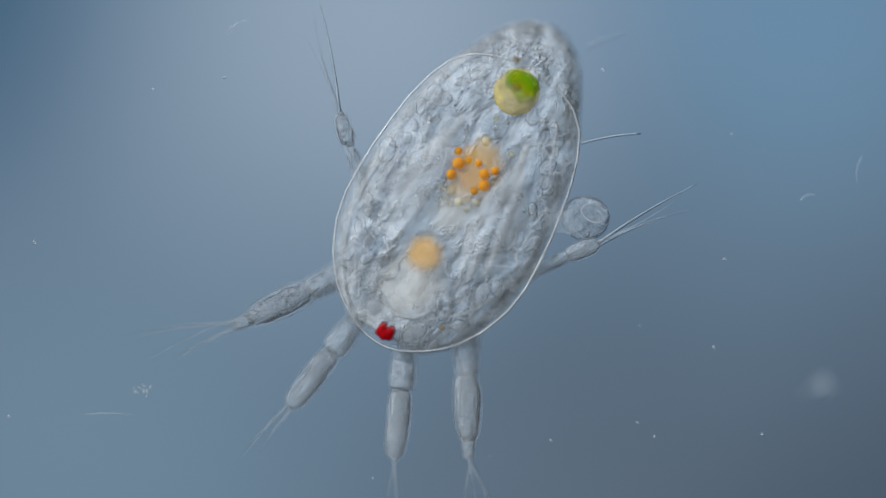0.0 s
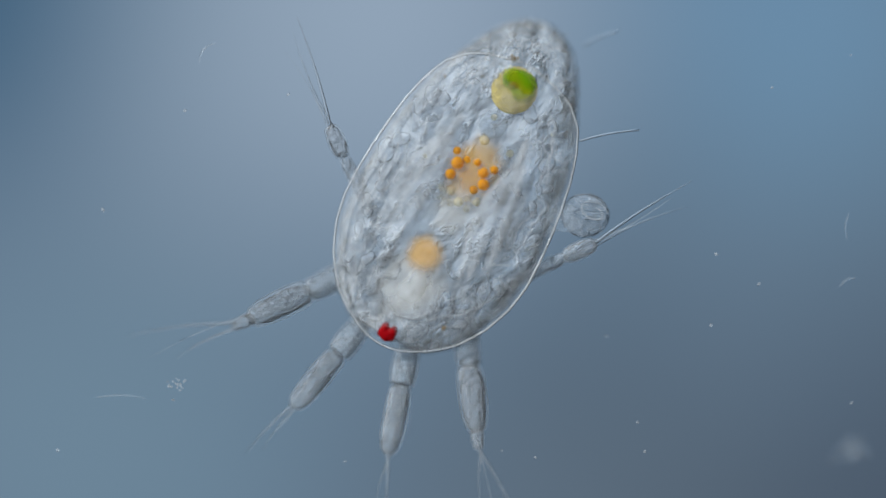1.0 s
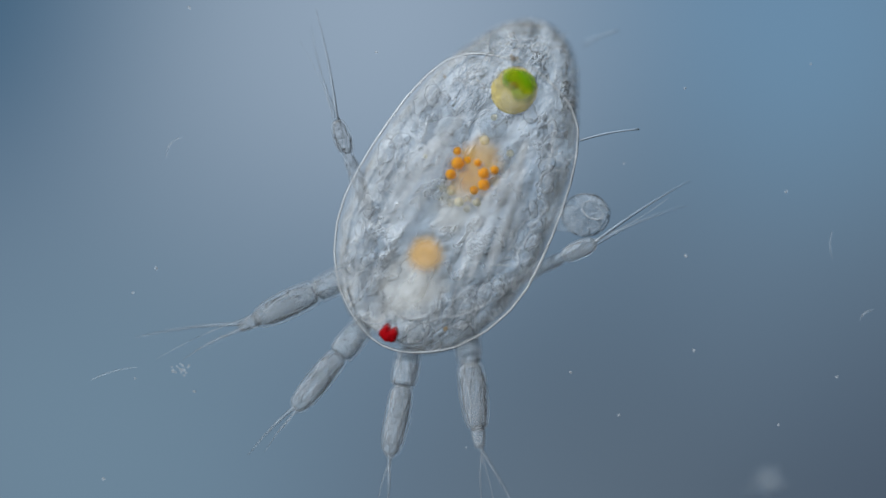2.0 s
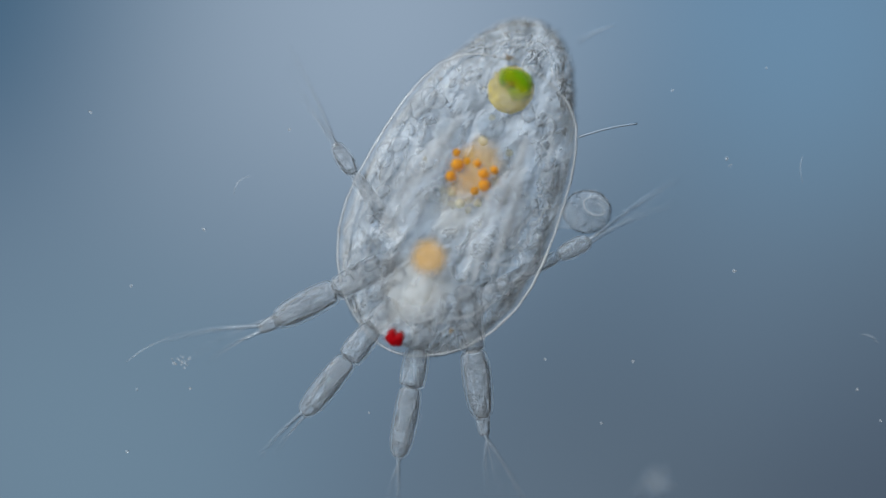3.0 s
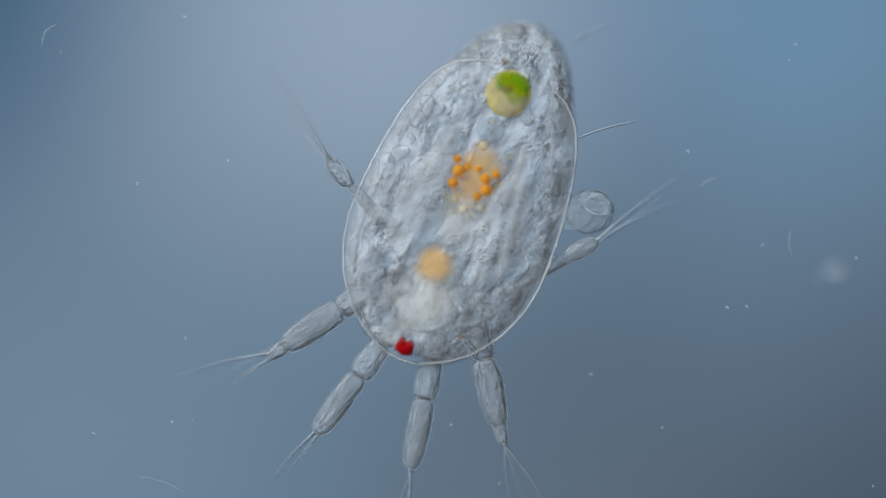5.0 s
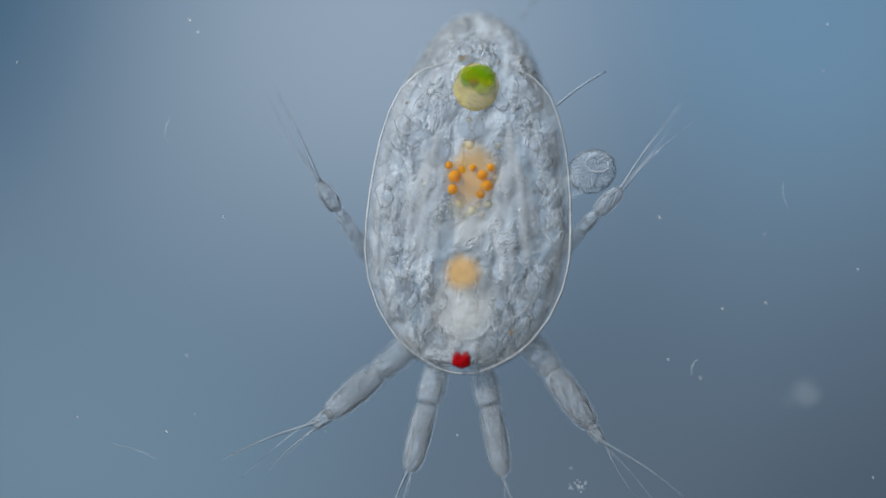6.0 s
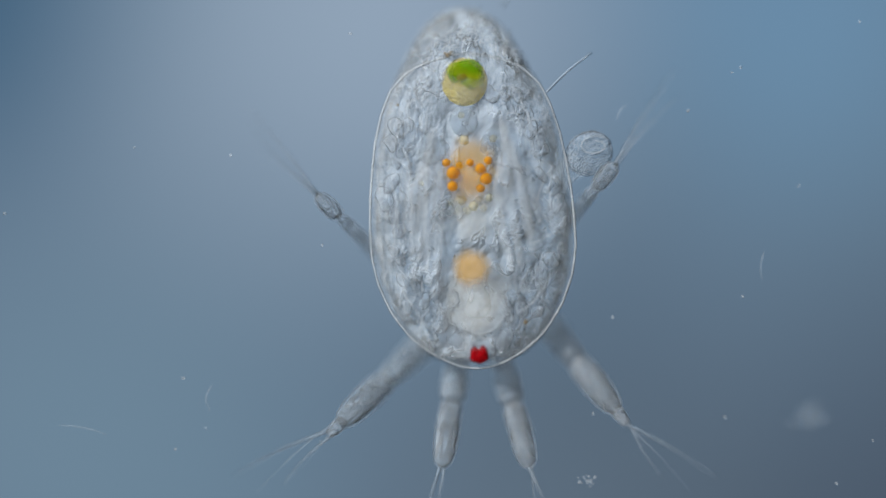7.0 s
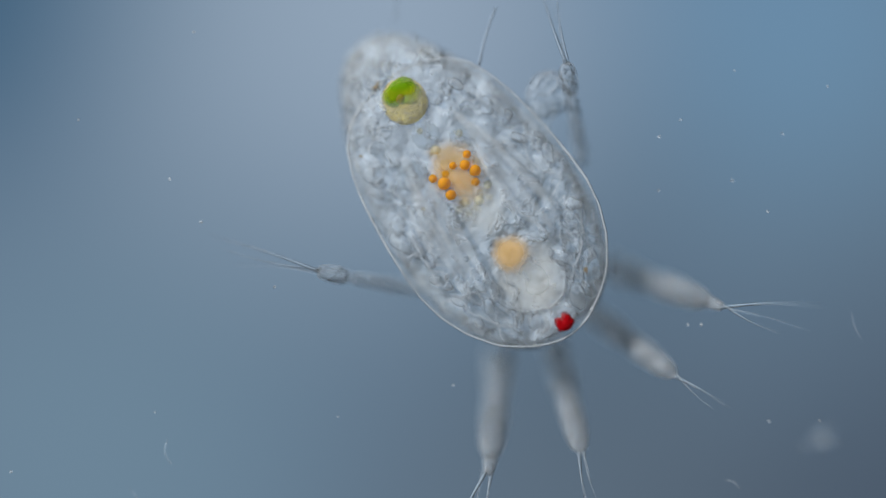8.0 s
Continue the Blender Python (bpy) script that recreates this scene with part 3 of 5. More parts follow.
def mandible(side, shift):
    limb = new("mandible")
    limb.parent = larva
    tagged(limb, "slender clear rear limb with long bristles")
    segment("base_segment", limb, -50, 92, (14, 15, 15, 14, 12), "", shift)
    segment("end_segment", limb, 86, 150, (14, 19, 19, 13), "grainy short end segment", shift + 30)
    for root, tip, r, bow in (((0, -145, 0), (28 * side, -345, 0), 4.2, 0.02 * side), ((-5, -143, 0), (-10, -320, -10), 2.6, 0.04), ((5, -143, 0), (16, -300, 10), 2.0, -0.04), ((0, -145, 2), (-4, -260, 14), 1.6, 0.03)):
        bristle(limb, root, tip, r, bow)
    return limb


antennule_west, antennule_east = antennule(-1, 0), antennule(1, 200)
antenna_west, antenna_east = antenna(-1, 400), antenna(1, 600)
mandible_west, mandible_east = mandible(-1, 800), mandible(1, 1000)

# ---- debris drifting in the water ----
specks, threads, clumps = [], [], []
for i in range(22):
    r = rng.uniform(2.0, 3.8)
    lump = joined([blob((rng.uniform(-r, r) * 0.5 * q, rng.uniform(-r, r) * 0.5 * q, 0), (r * (1 - 0.3 * q), r * (0.8 - 0.2 * q), r * 0.7), 8, 11) for q in range(rng.choice((1, 2, 2)))])
    ob = mesh_object("debris_speck", *lump, M_DEBRIS, None, "", lumps(0.8, 2.5, i * 3.0))
    specks.append(tagged(ob, "tiny pale speck of debris drifting in water", "debris", "drifting specks"))
for ln, r, bow in ((84, 1.7, 0.05), (44, 1.8, 0.2), (30, 2.2, 0.16), (46, 1.5, 0.1)):
    ob = mesh_object("debris_thread", *tube(bent((-ln / 2, 0, 0), (ln / 2, 0, 0), bow, 14, 3), [r * (0.5 + 0.5 * math.sin(math.pi * (q + 0.6) / 14.2)) for q in range(14)], 7), M_DEBRIS_FAINT)
    threads.append(tagged(ob, "thin pale thread of debris drifting in water", "debris", "drifting threads"))
for n, spread, size, mat in ((26, 20, 12, M_DEBRIS_BLUR), (22, 11, 2.6, M_DEBRIS)):
    bits = joined([blob((rng.gauss(0, spread) * 0.7, rng.gauss(0, spread) * 0.5, rng.gauss(0, 4)), (size * rng.uniform(0.5, 1.2), size * rng.uniform(0.5, 1.0), size * 0.6), 7, 10) for _ in range(n)])
    ob = mesh_object("debris_clump", *bits, mat)
    clumps.append(tagged(ob, "loose pale clump of debris in water" if n == 26 else "small grainy pale clump of debris", "debris", kind="stuff"))


# ---- what moves, and when ----
def motions():
    larva_rows = [
        (0, pose(0.0155, 0.0680, -0.0030, 0, 0, -28.6)),
        (0.2, pose(0.0155, 0.0680, -0.0030, 0, 0, -28.6)),
        (0.5, pose(0.0150, 0.0685, -0.0030, 0, 0, -27.8)),
        (1, pose(0.0150, 0.0685, -0.0030, 0, 0, -27.6)),
        (1.5, pose(0.0155, 0.0685, -0.0030, 0, 0, -27.7)),
        (1.75, pose(0.0155, 0.0685, -0.0030, 0, 0, -27.7)),
        (2.75, pose(0.0185, 0.0645, 0.0050, 0, 0, -25)),
        (3, pose(0.0185, 0.0645, 0.0050, 0, 0, -25)),
        (3.5, pose(0.0180, 0.0660, 0.0050, 0, 0, -25)),
        (3.7, pose(0.0180, 0.0660, 0.0050, 0, 0, -25)),
        (3.8, pose(0.0320, 0.0605, 0.0050, 0, 0, -8.4)),
        (4, pose(0.0320, 0.0605, 0.0050, 0, 0, -8.4)),
        (4.2, pose(0.0320, 0.0605, 0.0050, 0, 0, -8.4)),
        (4.3, pose(0.0205, 0.0545, 0.0050, 0, 0, -26.6)),
        (4.5, pose(0.0205, 0.0545, 0.0050, 0, 0, -26.6)),
        (4.75, pose(0.0205, 0.0545, 0.0050, 0, 0, -26.6)),
        (5.7, pose(0.0455, 0.0475, -0.0040, -0.5, 0, -3)),
        (6, pose(0.0455, 0.0475, -0.0040, -0.5, 0, -3)),
        (6.2, pose(0.0455, 0.0475, -0.0040, -0.5, 0, -3)),
        (6.4, pose(0.0510, 0.0495, -0.0040, -0.5, 0, 3.1)),
        (6.5, pose(0.0510, 0.0495, -0.0040, -0.5, 0, 3.1)),
        (7, pose(0.0510, 0.0565, -0.0040, -0.5, 0, 3.1)),
        (7.2, pose(0.0510, 0.0565, -0.0040, -0.5, 0, 3.1)),
        (7.3, pose(0.0675, 0.0590, -0.0120, -1.5, 0, 20.2)),
        (7.5, pose(0.0675, 0.0590, -0.0120, -1.5, 0, 20.2)),
        (7.85, pose(0.0675, 0.0590, -0.0120, -1.5, 0, 20.2)),
        (8, pose(0.0720, 0.0680, -0.0120, -1.5, 0, 35.8)),
    ]
    walk(larva, larva_rows)
    lifts = (-0.009, -0.009, -0.009, -0.009, -0.009, -0.009, -0.017, -0.017, -0.017, -0.017, -0.017, -0.017, -0.017, -0.017, -0.017, -0.017, -0.008, -0.008, -0.008, -0.008, -0.008, -0.008, -0.008, -0.020, -0.020, -0.020, -0.020)
    walk(ciliate, [(t, m @ pose(0.158, 0.052, lift)) for (t, m), lift in zip(larva_rows, lifts)])
    walk(mandible_west, [
        (0, pose(-0.1511, -0.0451, -0.0250, -10.8, 0, -133.5)),
        (0.2, pose(-0.1511, -0.0451, -0.0250, -10.8, 0, -133.5)),
        (0.5, pose(-0.1493, -0.0787, -0.0250, -10.8, 0, -128.1)),
        (1, pose(-0.1445, -0.0567, -0.0250, -10.8, 0, -127.7)),
        (1.5, pose(-0.1563, -0.0533, -0.0250, -10.8, 0, -136.8)),
        (1.75, pose(-0.1563, -0.0533, -0.0250, -10.8, 0, -136.8)),
        (2.75, pose(-0.1143, -0.0574, -0.0090, 0.8, 0, -121.5)),
        (3, pose(-0.1143, -0.0574, -0.0090, 0.8, 0, -121.5)),
        (3.5, pose(-0.1080, -0.0623, -0.0090, 0.8, 0, -116.8)),
        (3.7, pose(-0.1080, -0.0623, -0.0090, 0.8, 0, -116.8)),
        (3.8, pose(-0.1089, -0.0598, -0.0090, 0.8, 0, -121.8)),
        (4, pose(-0.1089, -0.0598, -0.0090, 0.8, 0, -121.8)),
        (4.2, pose(-0.1089, -0.0598, -0.0090, 0.8, 0, -121.8)),
        (4.3, pose(-0.1048, -0.0549, -0.0090, 0.8, 0, -110.9)),
        (4.5, pose(-0.1048, -0.0549, -0.0090, 0.8, 0, -110.9)),
        (4.75, pose(-0.1048, -0.0549, -0.0090, 0.8, 0, -110.9)),
        (5.7, pose(-0.1820, -0.0587, -0.0320, -17.2, 0, -143.3)),
        (6, pose(-0.1820, -0.0587, -0.0320, -17.2, 0, -143.3)),
        (6.2, pose(-0.1820, -0.0587, -0.0320, -17.2, 0, -143.3)),
        (6.4, pose(-0.1848, -0.0496, -0.0516, -27.0, 0, -140.5)),
        (6.5, pose(-0.1848, -0.0496, -0.0516, -27.0, 0, -140.5)),
        (7, pose(-0.1810, -0.0430, -0.0534, -27.9, 0, -136.8)),
        (7.2, pose(-0.1810, -0.0430, -0.0534, -27.9, 0, -136.8)),
        (7.3, pose(-0.1555, -0.0317, -0.0514, -24.9, 0, -127.2)),
        (7.5, pose(-0.1555, -0.0317, -0.0514, -24.9, 0, -127.2)),
        (7.85, pose(-0.1555, -0.0317, -0.0514, -24.9, 0, -127.2)),
        (8, pose(-0.2073, -0.0122, -0.0515, -25.2, 0, -135.8)),
    ])
    walk(mandible_east, [
        (0, pose(0.1647, -0.0410, -0.0250, -10.8, 0, 141.7)),
        (0.2, pose(0.1647, -0.0410, -0.0250, -10.8, 0, 141.7)),
        (0.5, pose(0.1637, -0.0485, -0.0250, -10.8, 0, 142.6)),
        (1, pose(0.1635, -0.0491, -0.0250, -10.8, 0, 142.4)),
        (1.5, pose(0.1632, -0.0491, -0.0250, -10.8, 0, 142.5)),
        (1.75, pose(0.1632, -0.0491, -0.0250, -10.8, 0, 142.5)),
        (2.75, pose(0.1471, -0.0589, -0.0090, 0.8, 0, 141.6)),
        (3, pose(0.1471, -0.0589, -0.0090, 0.8, 0, 141.6)),
        (3.5, pose(0.1478, -0.0634, -0.0090, 0.8, 0, 142.7)),
        (3.7, pose(0.1478, -0.0634, -0.0090, 0.8, 0, 142.7)),
        (3.8, pose(0.1379, -0.0559, -0.0090, 0.8, 0, 136.7)),
        (4, pose(0.1379, -0.0559, -0.0090, 0.8, 0, 136.7)),
        (4.2, pose(0.1379, -0.0559, -0.0090, 0.8, 0, 136.7)),
        (4.3, pose(0.1461, -0.0640, -0.0090, 0.8, 0, 142)),
        (4.5, pose(0.1461, -0.0640, -0.0090, 0.8, 0, 142)),
        (4.75, pose(0.1461, -0.0640, -0.0090, 0.8, 0, 142)),
        (5.7, pose(0.1711, -0.0362, -0.0316, -17.2, 0, 139.2)),
        (6, pose(0.1711, -0.0362, -0.0316, -17.2, 0, 139.2)),
        (6.2, pose(0.1711, -0.0362, -0.0316, -17.2, 0, 139.2)),
        (6.4, pose(0.1652, -0.0204, -0.0506, -27.0, 0, 136.7)),
        (6.5, pose(0.1652, -0.0204, -0.0506, -27.0, 0, 136.7)),
        (7, pose(0.1681, -0.0169, -0.0525, -27.9, 0, 136.7)),
        (7.2, pose(0.1681, -0.0169, -0.0525, -27.9, 0, 136.7)),
        (7.3, pose(0.1926, -0.0064, -0.0503, -24.9, 0, 143.1)),
        (7.5, pose(0.1926, -0.0064, -0.0503, -24.9, 0, 143.1)),
        (7.85, pose(0.1926, -0.0064, -0.0503, -24.9, 0, 143.1)),
        (8, pose(0.2115, 0.0052, -0.0508, -25.2, 0, 153.7)),
    ])
    walk(antenna_west, [
        (0, pose(-0.0903, -0.1545, -0.0510, -16.0, 0, -35.5)),
        (0.2, pose(-0.0903, -0.1545, -0.0510, -16.0, 0, -35.5)),
        (0.5, pose(-0.0896, -0.1551, -0.0510, -16.0, 0, -36.9)),
        (1, pose(-0.0902, -0.1547, -0.0510, -16.0, 0, -37.1)),
        (1.5, pose(-0.0849, -0.1525, -0.0510, -16.0, 0, -37.1)),
        (1.75, pose(-0.0849, -0.1525, -0.0510, -16.0, 0, -37.1)),
        (2.75, pose(-0.0604, -0.1201, -0.0030, 2.2, 0, -37.5)),
        (3, pose(-0.0604, -0.1201, -0.0030, 2.2, 0, -37.5)),
        (3.5, pose(-0.0595, -0.1229, -0.0030, 2.2, 0, -37.2)),
        (3.7, pose(-0.0595, -0.1229, -0.0030, 2.2, 0, -37.2)),
        (3.8, pose(-0.0573, -0.1169, -0.0030, 2.2, 0, -36.6)),
        (4, pose(-0.0573, -0.1169, -0.0030, 2.2, 0, -36.6)),
        (4.2, pose(-0.0573, -0.1169, -0.0030, 2.2, 0, -36.6)),
        (4.3, pose(-0.0655, -0.1147, -0.0030, 2.2, 0, -31.4)),
        (4.5, pose(-0.0655, -0.1147, -0.0030, 2.2, 0, -31.4)),
        (4.75, pose(-0.0655, -0.1147, -0.0030, 2.2, 0, -31.4)),
        (5.7, pose(-0.0629, -0.1957, -0.0484, -12.8, 0, -46.7)),
        (6, pose(-0.0629, -0.1957, -0.0484, -12.8, 0, -46.7)),
        (6.2, pose(-0.0629, -0.1957, -0.0484, -12.8, 0, -46.7)),
        (6.4, pose(-0.0891, -0.1961, -0.0842, -21.3, 0, -46.3)),
        (6.5, pose(-0.0891, -0.1961, -0.0842, -21.3, 0, -46.3)),
        (7, pose(-0.0844, -0.2079, -0.0865, -21.8, 0, -49.3)),
        (7.2, pose(-0.0844, -0.2079, -0.0865, -21.8, 0, -49.3)),
        (7.3, pose(-0.1209, -0.1841, -0.1460, -30.9, 0, -33.1)),
        (7.5, pose(-0.1209, -0.1841, -0.1460, -30.9, 0, -33.1)),
        (7.85, pose(-0.1209, -0.1841, -0.1460, -30.9, 0, -33.1)),
        (8, pose(-0.1159, -0.2090, -0.1481, -31.2, 0, -40.7)),
    ])
    walk(antenna_east, [
        (0, pose(0.1065, -0.1464, -0.0510, -16.0, 0, 30.1)),
        (0.2, pose(0.1065, -0.1464, -0.0510, -16.0, 0, 30.1)),
        (0.5, pose(0.0941, -0.1378, -0.0510, -16.0, 0, 32.2)),
        (1, pose(0.0922, -0.1378, -0.0510, -16.0, 0, 34.4)),
        (1.5, pose(0.0920, -0.1378, -0.0510, -16.0, 0, 34.5)),
        (1.75, pose(0.0920, -0.1378, -0.0510, -16.0, 0, 34.5)),
        (2.75, pose(0.0716, -0.1092, -0.0030, 2.2, 0, 33)),
        (3, pose(0.0716, -0.1092, -0.0030, 2.2, 0, 33)),
        (3.5, pose(0.0710, -0.1119, -0.0030, 2.2, 0, 33.9)),
        (3.7, pose(0.0710, -0.1119, -0.0030, 2.2, 0, 33.9)),
        (3.8, pose(0.0831, -0.1041, -0.0030, 2.2, 0, 29.9)),
        (4, pose(0.0831, -0.1041, -0.0030, 2.2, 0, 29.9)),
        (4.2, pose(0.0831, -0.1041, -0.0030, 2.2, 0, 29.9)),
        (4.3, pose(0.0650, -0.1053, -0.0030, 2.2, 0, 34.6)),
        (4.5, pose(0.0650, -0.1053, -0.0030, 2.2, 0, 34.6)),
        (4.75, pose(0.0650, -0.1053, -0.0030, 2.2, 0, 34.6)),
        (5.7, pose(0.0921, -0.1693, -0.0480, -12.8, 0, 38.5)),
        (6, pose(0.0921, -0.1693, -0.0480, -12.8, 0, 38.5)),
        (6.2, pose(0.0921, -0.1693, -0.0480, -12.8, 0, 38.5)),
        (6.4, pose(0.1075, -0.1760, -0.0835, -21.3, 0, 34.3)),
        (6.5, pose(0.1075, -0.1760, -0.0835, -21.3, 0, 34.3)),
        (7, pose(0.1103, -0.1760, -0.0855, -21.8, 0, 35.1)),
        (7.2, pose(0.1103, -0.1760, -0.0855, -21.8, 0, 35.1)),
        (7.3, pose(0.1064, -0.1950, -0.1465, -30.9, 0, 35.9)),
        (7.5, pose(0.1064, -0.1950, -0.1465, -30.9, 0, 35.9)),
        (7.85, pose(0.1064, -0.1950, -0.1465, -30.9, 0, 35.9)),
        (8, pose(0.1172, -0.1933, -0.1474, -31.2, 0, 33.3)),
    ])
    walk(antennule_west, [
        (0, pose(-0.0470, -0.1950, -0.0490, -15.7, 0, -8.8)),
        (0.2, pose(-0.0470, -0.1950, -0.0490, -15.7, 0, -8.8)),
        (0.5, pose(-0.0343, -0.1908, -0.0490, -15.7, 0, -11.3)),
        (1, pose(-0.0348, -0.1928, -0.0490, -15.7, 0, -11.8)),
        (1.5, pose(-0.0353, -0.1923, -0.0490, -15.7, 0, -11.4)),
        (1.75, pose(-0.0353, -0.1923, -0.0490, -15.7, 0, -11.4)),
        (2.75, pose(-0.0267, -0.1842, -0.0010, 2.6, 0, -14.1)),
        (3, pose(-0.0267, -0.1842, -0.0010, 2.6, 0, -14.1)),
        (3.5, pose(-0.0195, -0.1904, -0.0010, 2.6, 0, -16.7)),
        (3.7, pose(-0.0195, -0.1904, -0.0010, 2.6, 0, -16.7)),
        (3.8, pose(-0.0367, -0.1700, -0.0010, 2.6, 0, -0.4)),
        (4, pose(-0.0367, -0.1700, -0.0010, 2.6, 0, -0.4)),
        (4.2, pose(-0.0367, -0.1700, -0.0010, 2.6, 0, -0.4)),
        (4.3, pose(-0.0214, -0.1929, -0.0010, 2.6, 0, -15)),
        (4.5, pose(-0.0214, -0.1929, -0.0010, 2.6, 0, -15)),
        (4.75, pose(-0.0214, -0.1929, -0.0010, 2.6, 0, -15)),
        (5.7, pose(-0.0285, -0.1971, -0.0464, -12.5, 0, -11.9)),
        (6, pose(-0.0285, -0.1971, -0.0464, -12.5, 0, -11.9)),
        (6.2, pose(-0.0285, -0.1971, -0.0464, -12.5, 0, -11.9)),
        (6.4, pose(-0.0254, -0.2077, -0.0825, -21.1, 0, -9.8)),
        (6.5, pose(-0.0254, -0.2077, -0.0825, -21.1, 0, -9.8)),
        (7, pose(-0.0284, -0.2013, -0.0843, -21.6, 0, -11.4)),
        (7.2, pose(-0.0284, -0.2013, -0.0843, -21.6, 0, -11.4)),
        (7.3, pose(-0.0332, -0.2268, -0.1459, -30.8, 0, -17.7)),
        (7.5, pose(-0.0332, -0.2268, -0.1459, -30.8, 0, -17.7)),
        (7.85, pose(-0.0332, -0.2268, -0.1459, -30.8, 0, -17.7)),
        (8, pose(-0.0275, -0.2395, -0.1474, -31.1, 0, -21.6)),
    ])
    walk(antennule_east, [
        (0, pose(0.0236, -0.2041, -0.0490, -15.7, 0, 23)),
        (0.2, pose(0.0236, -0.2041, -0.0490, -15.7, 0, 23)),
        (0.5, pose(0.0321, -0.1889, -0.0490, -15.7, 0, 15)),
        (1, pose(0.0272, -0.1935, -0.0490, -15.7, 0, 17)),
        (1.5, pose(0.0271, -0.1937, -0.0490, -15.7, 0, 17.1)),
        (1.75, pose(0.0271, -0.1937, -0.0490, -15.7, 0, 17.1)),
        (2.75, pose(0.0289, -0.1829, -0.0010, 2.6, 0, 14.8)),
        (3, pose(0.0289, -0.1829, -0.0010, 2.6, 0, 14.8)),
        (3.5, pose(0.0318, -0.1866, -0.0010, 2.6, 0, 14.6)),
        (3.7, pose(0.0318, -0.1866, -0.0010, 2.6, 0, 14.6)),
        (3.8, pose(0.0405, -0.1769, -0.0010, 2.6, 0, 3.1)),
        (4, pose(0.0405, -0.1769, -0.0010, 2.6, 0, 3.1)),
        (4.2, pose(0.0405, -0.1769, -0.0010, 2.6, 0, 3.1)),
        (4.3, pose(0.0455, -0.1832, -0.0010, 2.6, 0, 10.4)),
        (4.5, pose(0.0455, -0.1832, -0.0010, 2.6, 0, 10.4)),
        (4.75, pose(0.0455, -0.1832, -0.0010, 2.6, 0, 10.4)),
        (5.7, pose(0.0238, -0.1971, -0.0464, -12.5, 0, 13.7)),
        (6, pose(0.0238, -0.1971, -0.0464, -12.5, 0, 13.7)),
        (6.2, pose(0.0238, -0.1971, -0.0464, -12.5, 0, 13.7)),
        (6.4, pose(0.0304, -0.2051, -0.0824, -21.1, 0, 9.7)),
        (6.5, pose(0.0304, -0.2051, -0.0824, -21.1, 0, 9.7)),
        (7, pose(0.0293, -0.2099, -0.0846, -21.6, 0, 11.6)),
        (7.2, pose(0.0293, -0.2099, -0.0846, -21.6, 0, 11.6)),
        (7.3, pose(0.0319, -0.2227, -0.1457, -30.8, 0, 15.9)),
        (7.5, pose(0.0319, -0.2227, -0.1457, -30.8, 0, 15.9)),
        (7.85, pose(0.0319, -0.2227, -0.1457, -30.8, 0, 15.9)),
        (8, pose(0.0407, -0.2203, -0.1466, -31.1, 0, 16.4)),
    ])
    walk(specks[0], [
        (0.0, pose(0.283, 0.318, -0.007, 0, 0, 173)),
        (0.5, pose(0.486, 0.123, -0.007, 0, 0, 177)),
        (1.0, pose(0.484, -0.009, -0.007, 0, 0, 181)),
        (1.5, pose(0.400, -0.011, -0.007, 0, 0, 185)),
        (3.0, pose(0.516, -0.039, -0.007, 0, 0, 197)),
        (3.5, pose(0.511, -0.102, -0.007, 0, 0, 201)),
        (4.0, pose(0.413, -0.026, -0.007, 0, 0, 205)),
        (4.5, pose(0.504, -0.097, -0.007, 0, 0, 209)),
        (6.0, pose(0.495, -0.106, -0.007, 0, 0, 221)),
        (6.5, pose(0.406, 0.228, -0.007, 0, 0, 225)),
        (7.0, pose(0.434, 0.245, -0.007, 0, 0, 229)),
        (7.5, pose(0.386, 0.228, -0.007, 0, 0, 233)),
        (8.0, pose(0.383, 0.199, -0.007, 0, 0, 237)),
    ])
    walk(specks[1], [
        (0.0, pose(0.511, 0.204, -0.010, 0, 0, 127)),
        (0.5, pose(0.446, 0.256, -0.010, 0, 0, 131)),
        (1.0, pose(0.723, 0.344, -0.010, 0, 0, 135)),
        (1.5, pose(0.703, 0.336, -0.010, 0, 0, 139)),
        (3.0, pose(0.573, 0.321, -0.010, 0, 0, 151)),
        (3.5, pose(0.708, 0.404, -0.010, 0, 0, 155)),
        (4.0, pose(0.719, 0.382, -0.010, 0, 0, 159)),
        (4.5, pose(0.593, 0.356, -0.010, 0, 0, 163)),
        (6.0, pose(0.674, 0.315, -0.010, 0, 0, 175)),
        (6.5, pose(0.521, 0.316, -0.010, 0, 0, 179)),
        (7.0, pose(0.511, 0.313, -0.010, 0, 0, 183)),
        (7.5, pose(0.487, 0.297, -0.010, 0, 0, 187)),
        (8.0, pose(0.516, 0.316, -0.010, 0, 0, 191)),
    ])
    walk(specks[2], [
        (0.0, pose(0.499, -0.018, -0.011, 0, 0, 45)),
        (0.5, pose(0.566, -0.046, -0.011, 0, 0, 49)),
        (1.0, pose(0.560, -0.062, -0.011, 0, 0, 53)),
        (1.5, pose(0.638, 0.019, -0.011, 0, 0, 57)),
        (3.0, pose(0.503, 0.160, -0.011, 0, 0, 69)),
        (3.5, pose(0.495, 0.167, -0.011, 0, 0, 73)),
        (4.0, pose(0.492, 0.179, -0.011, 0, 0, 77)),
        (4.5, pose(0.469, 0.191, -0.011, 0, 0, 81)),
        (6.0, pose(0.384, 0.056, -0.011, 0, 0, 93)),
        (6.5, pose(0.376, -0.024, -0.011, 0, 0, 97)),
        (7.0, pose(0.301, -0.121, -0.011, 0, 0, 101)),
        (7.5, pose(0.336, -0.199, -0.011, 0, 0, 105)),
        (8.0, pose(0.458, -0.134, -0.011, 0, 0, 109)),
    ])
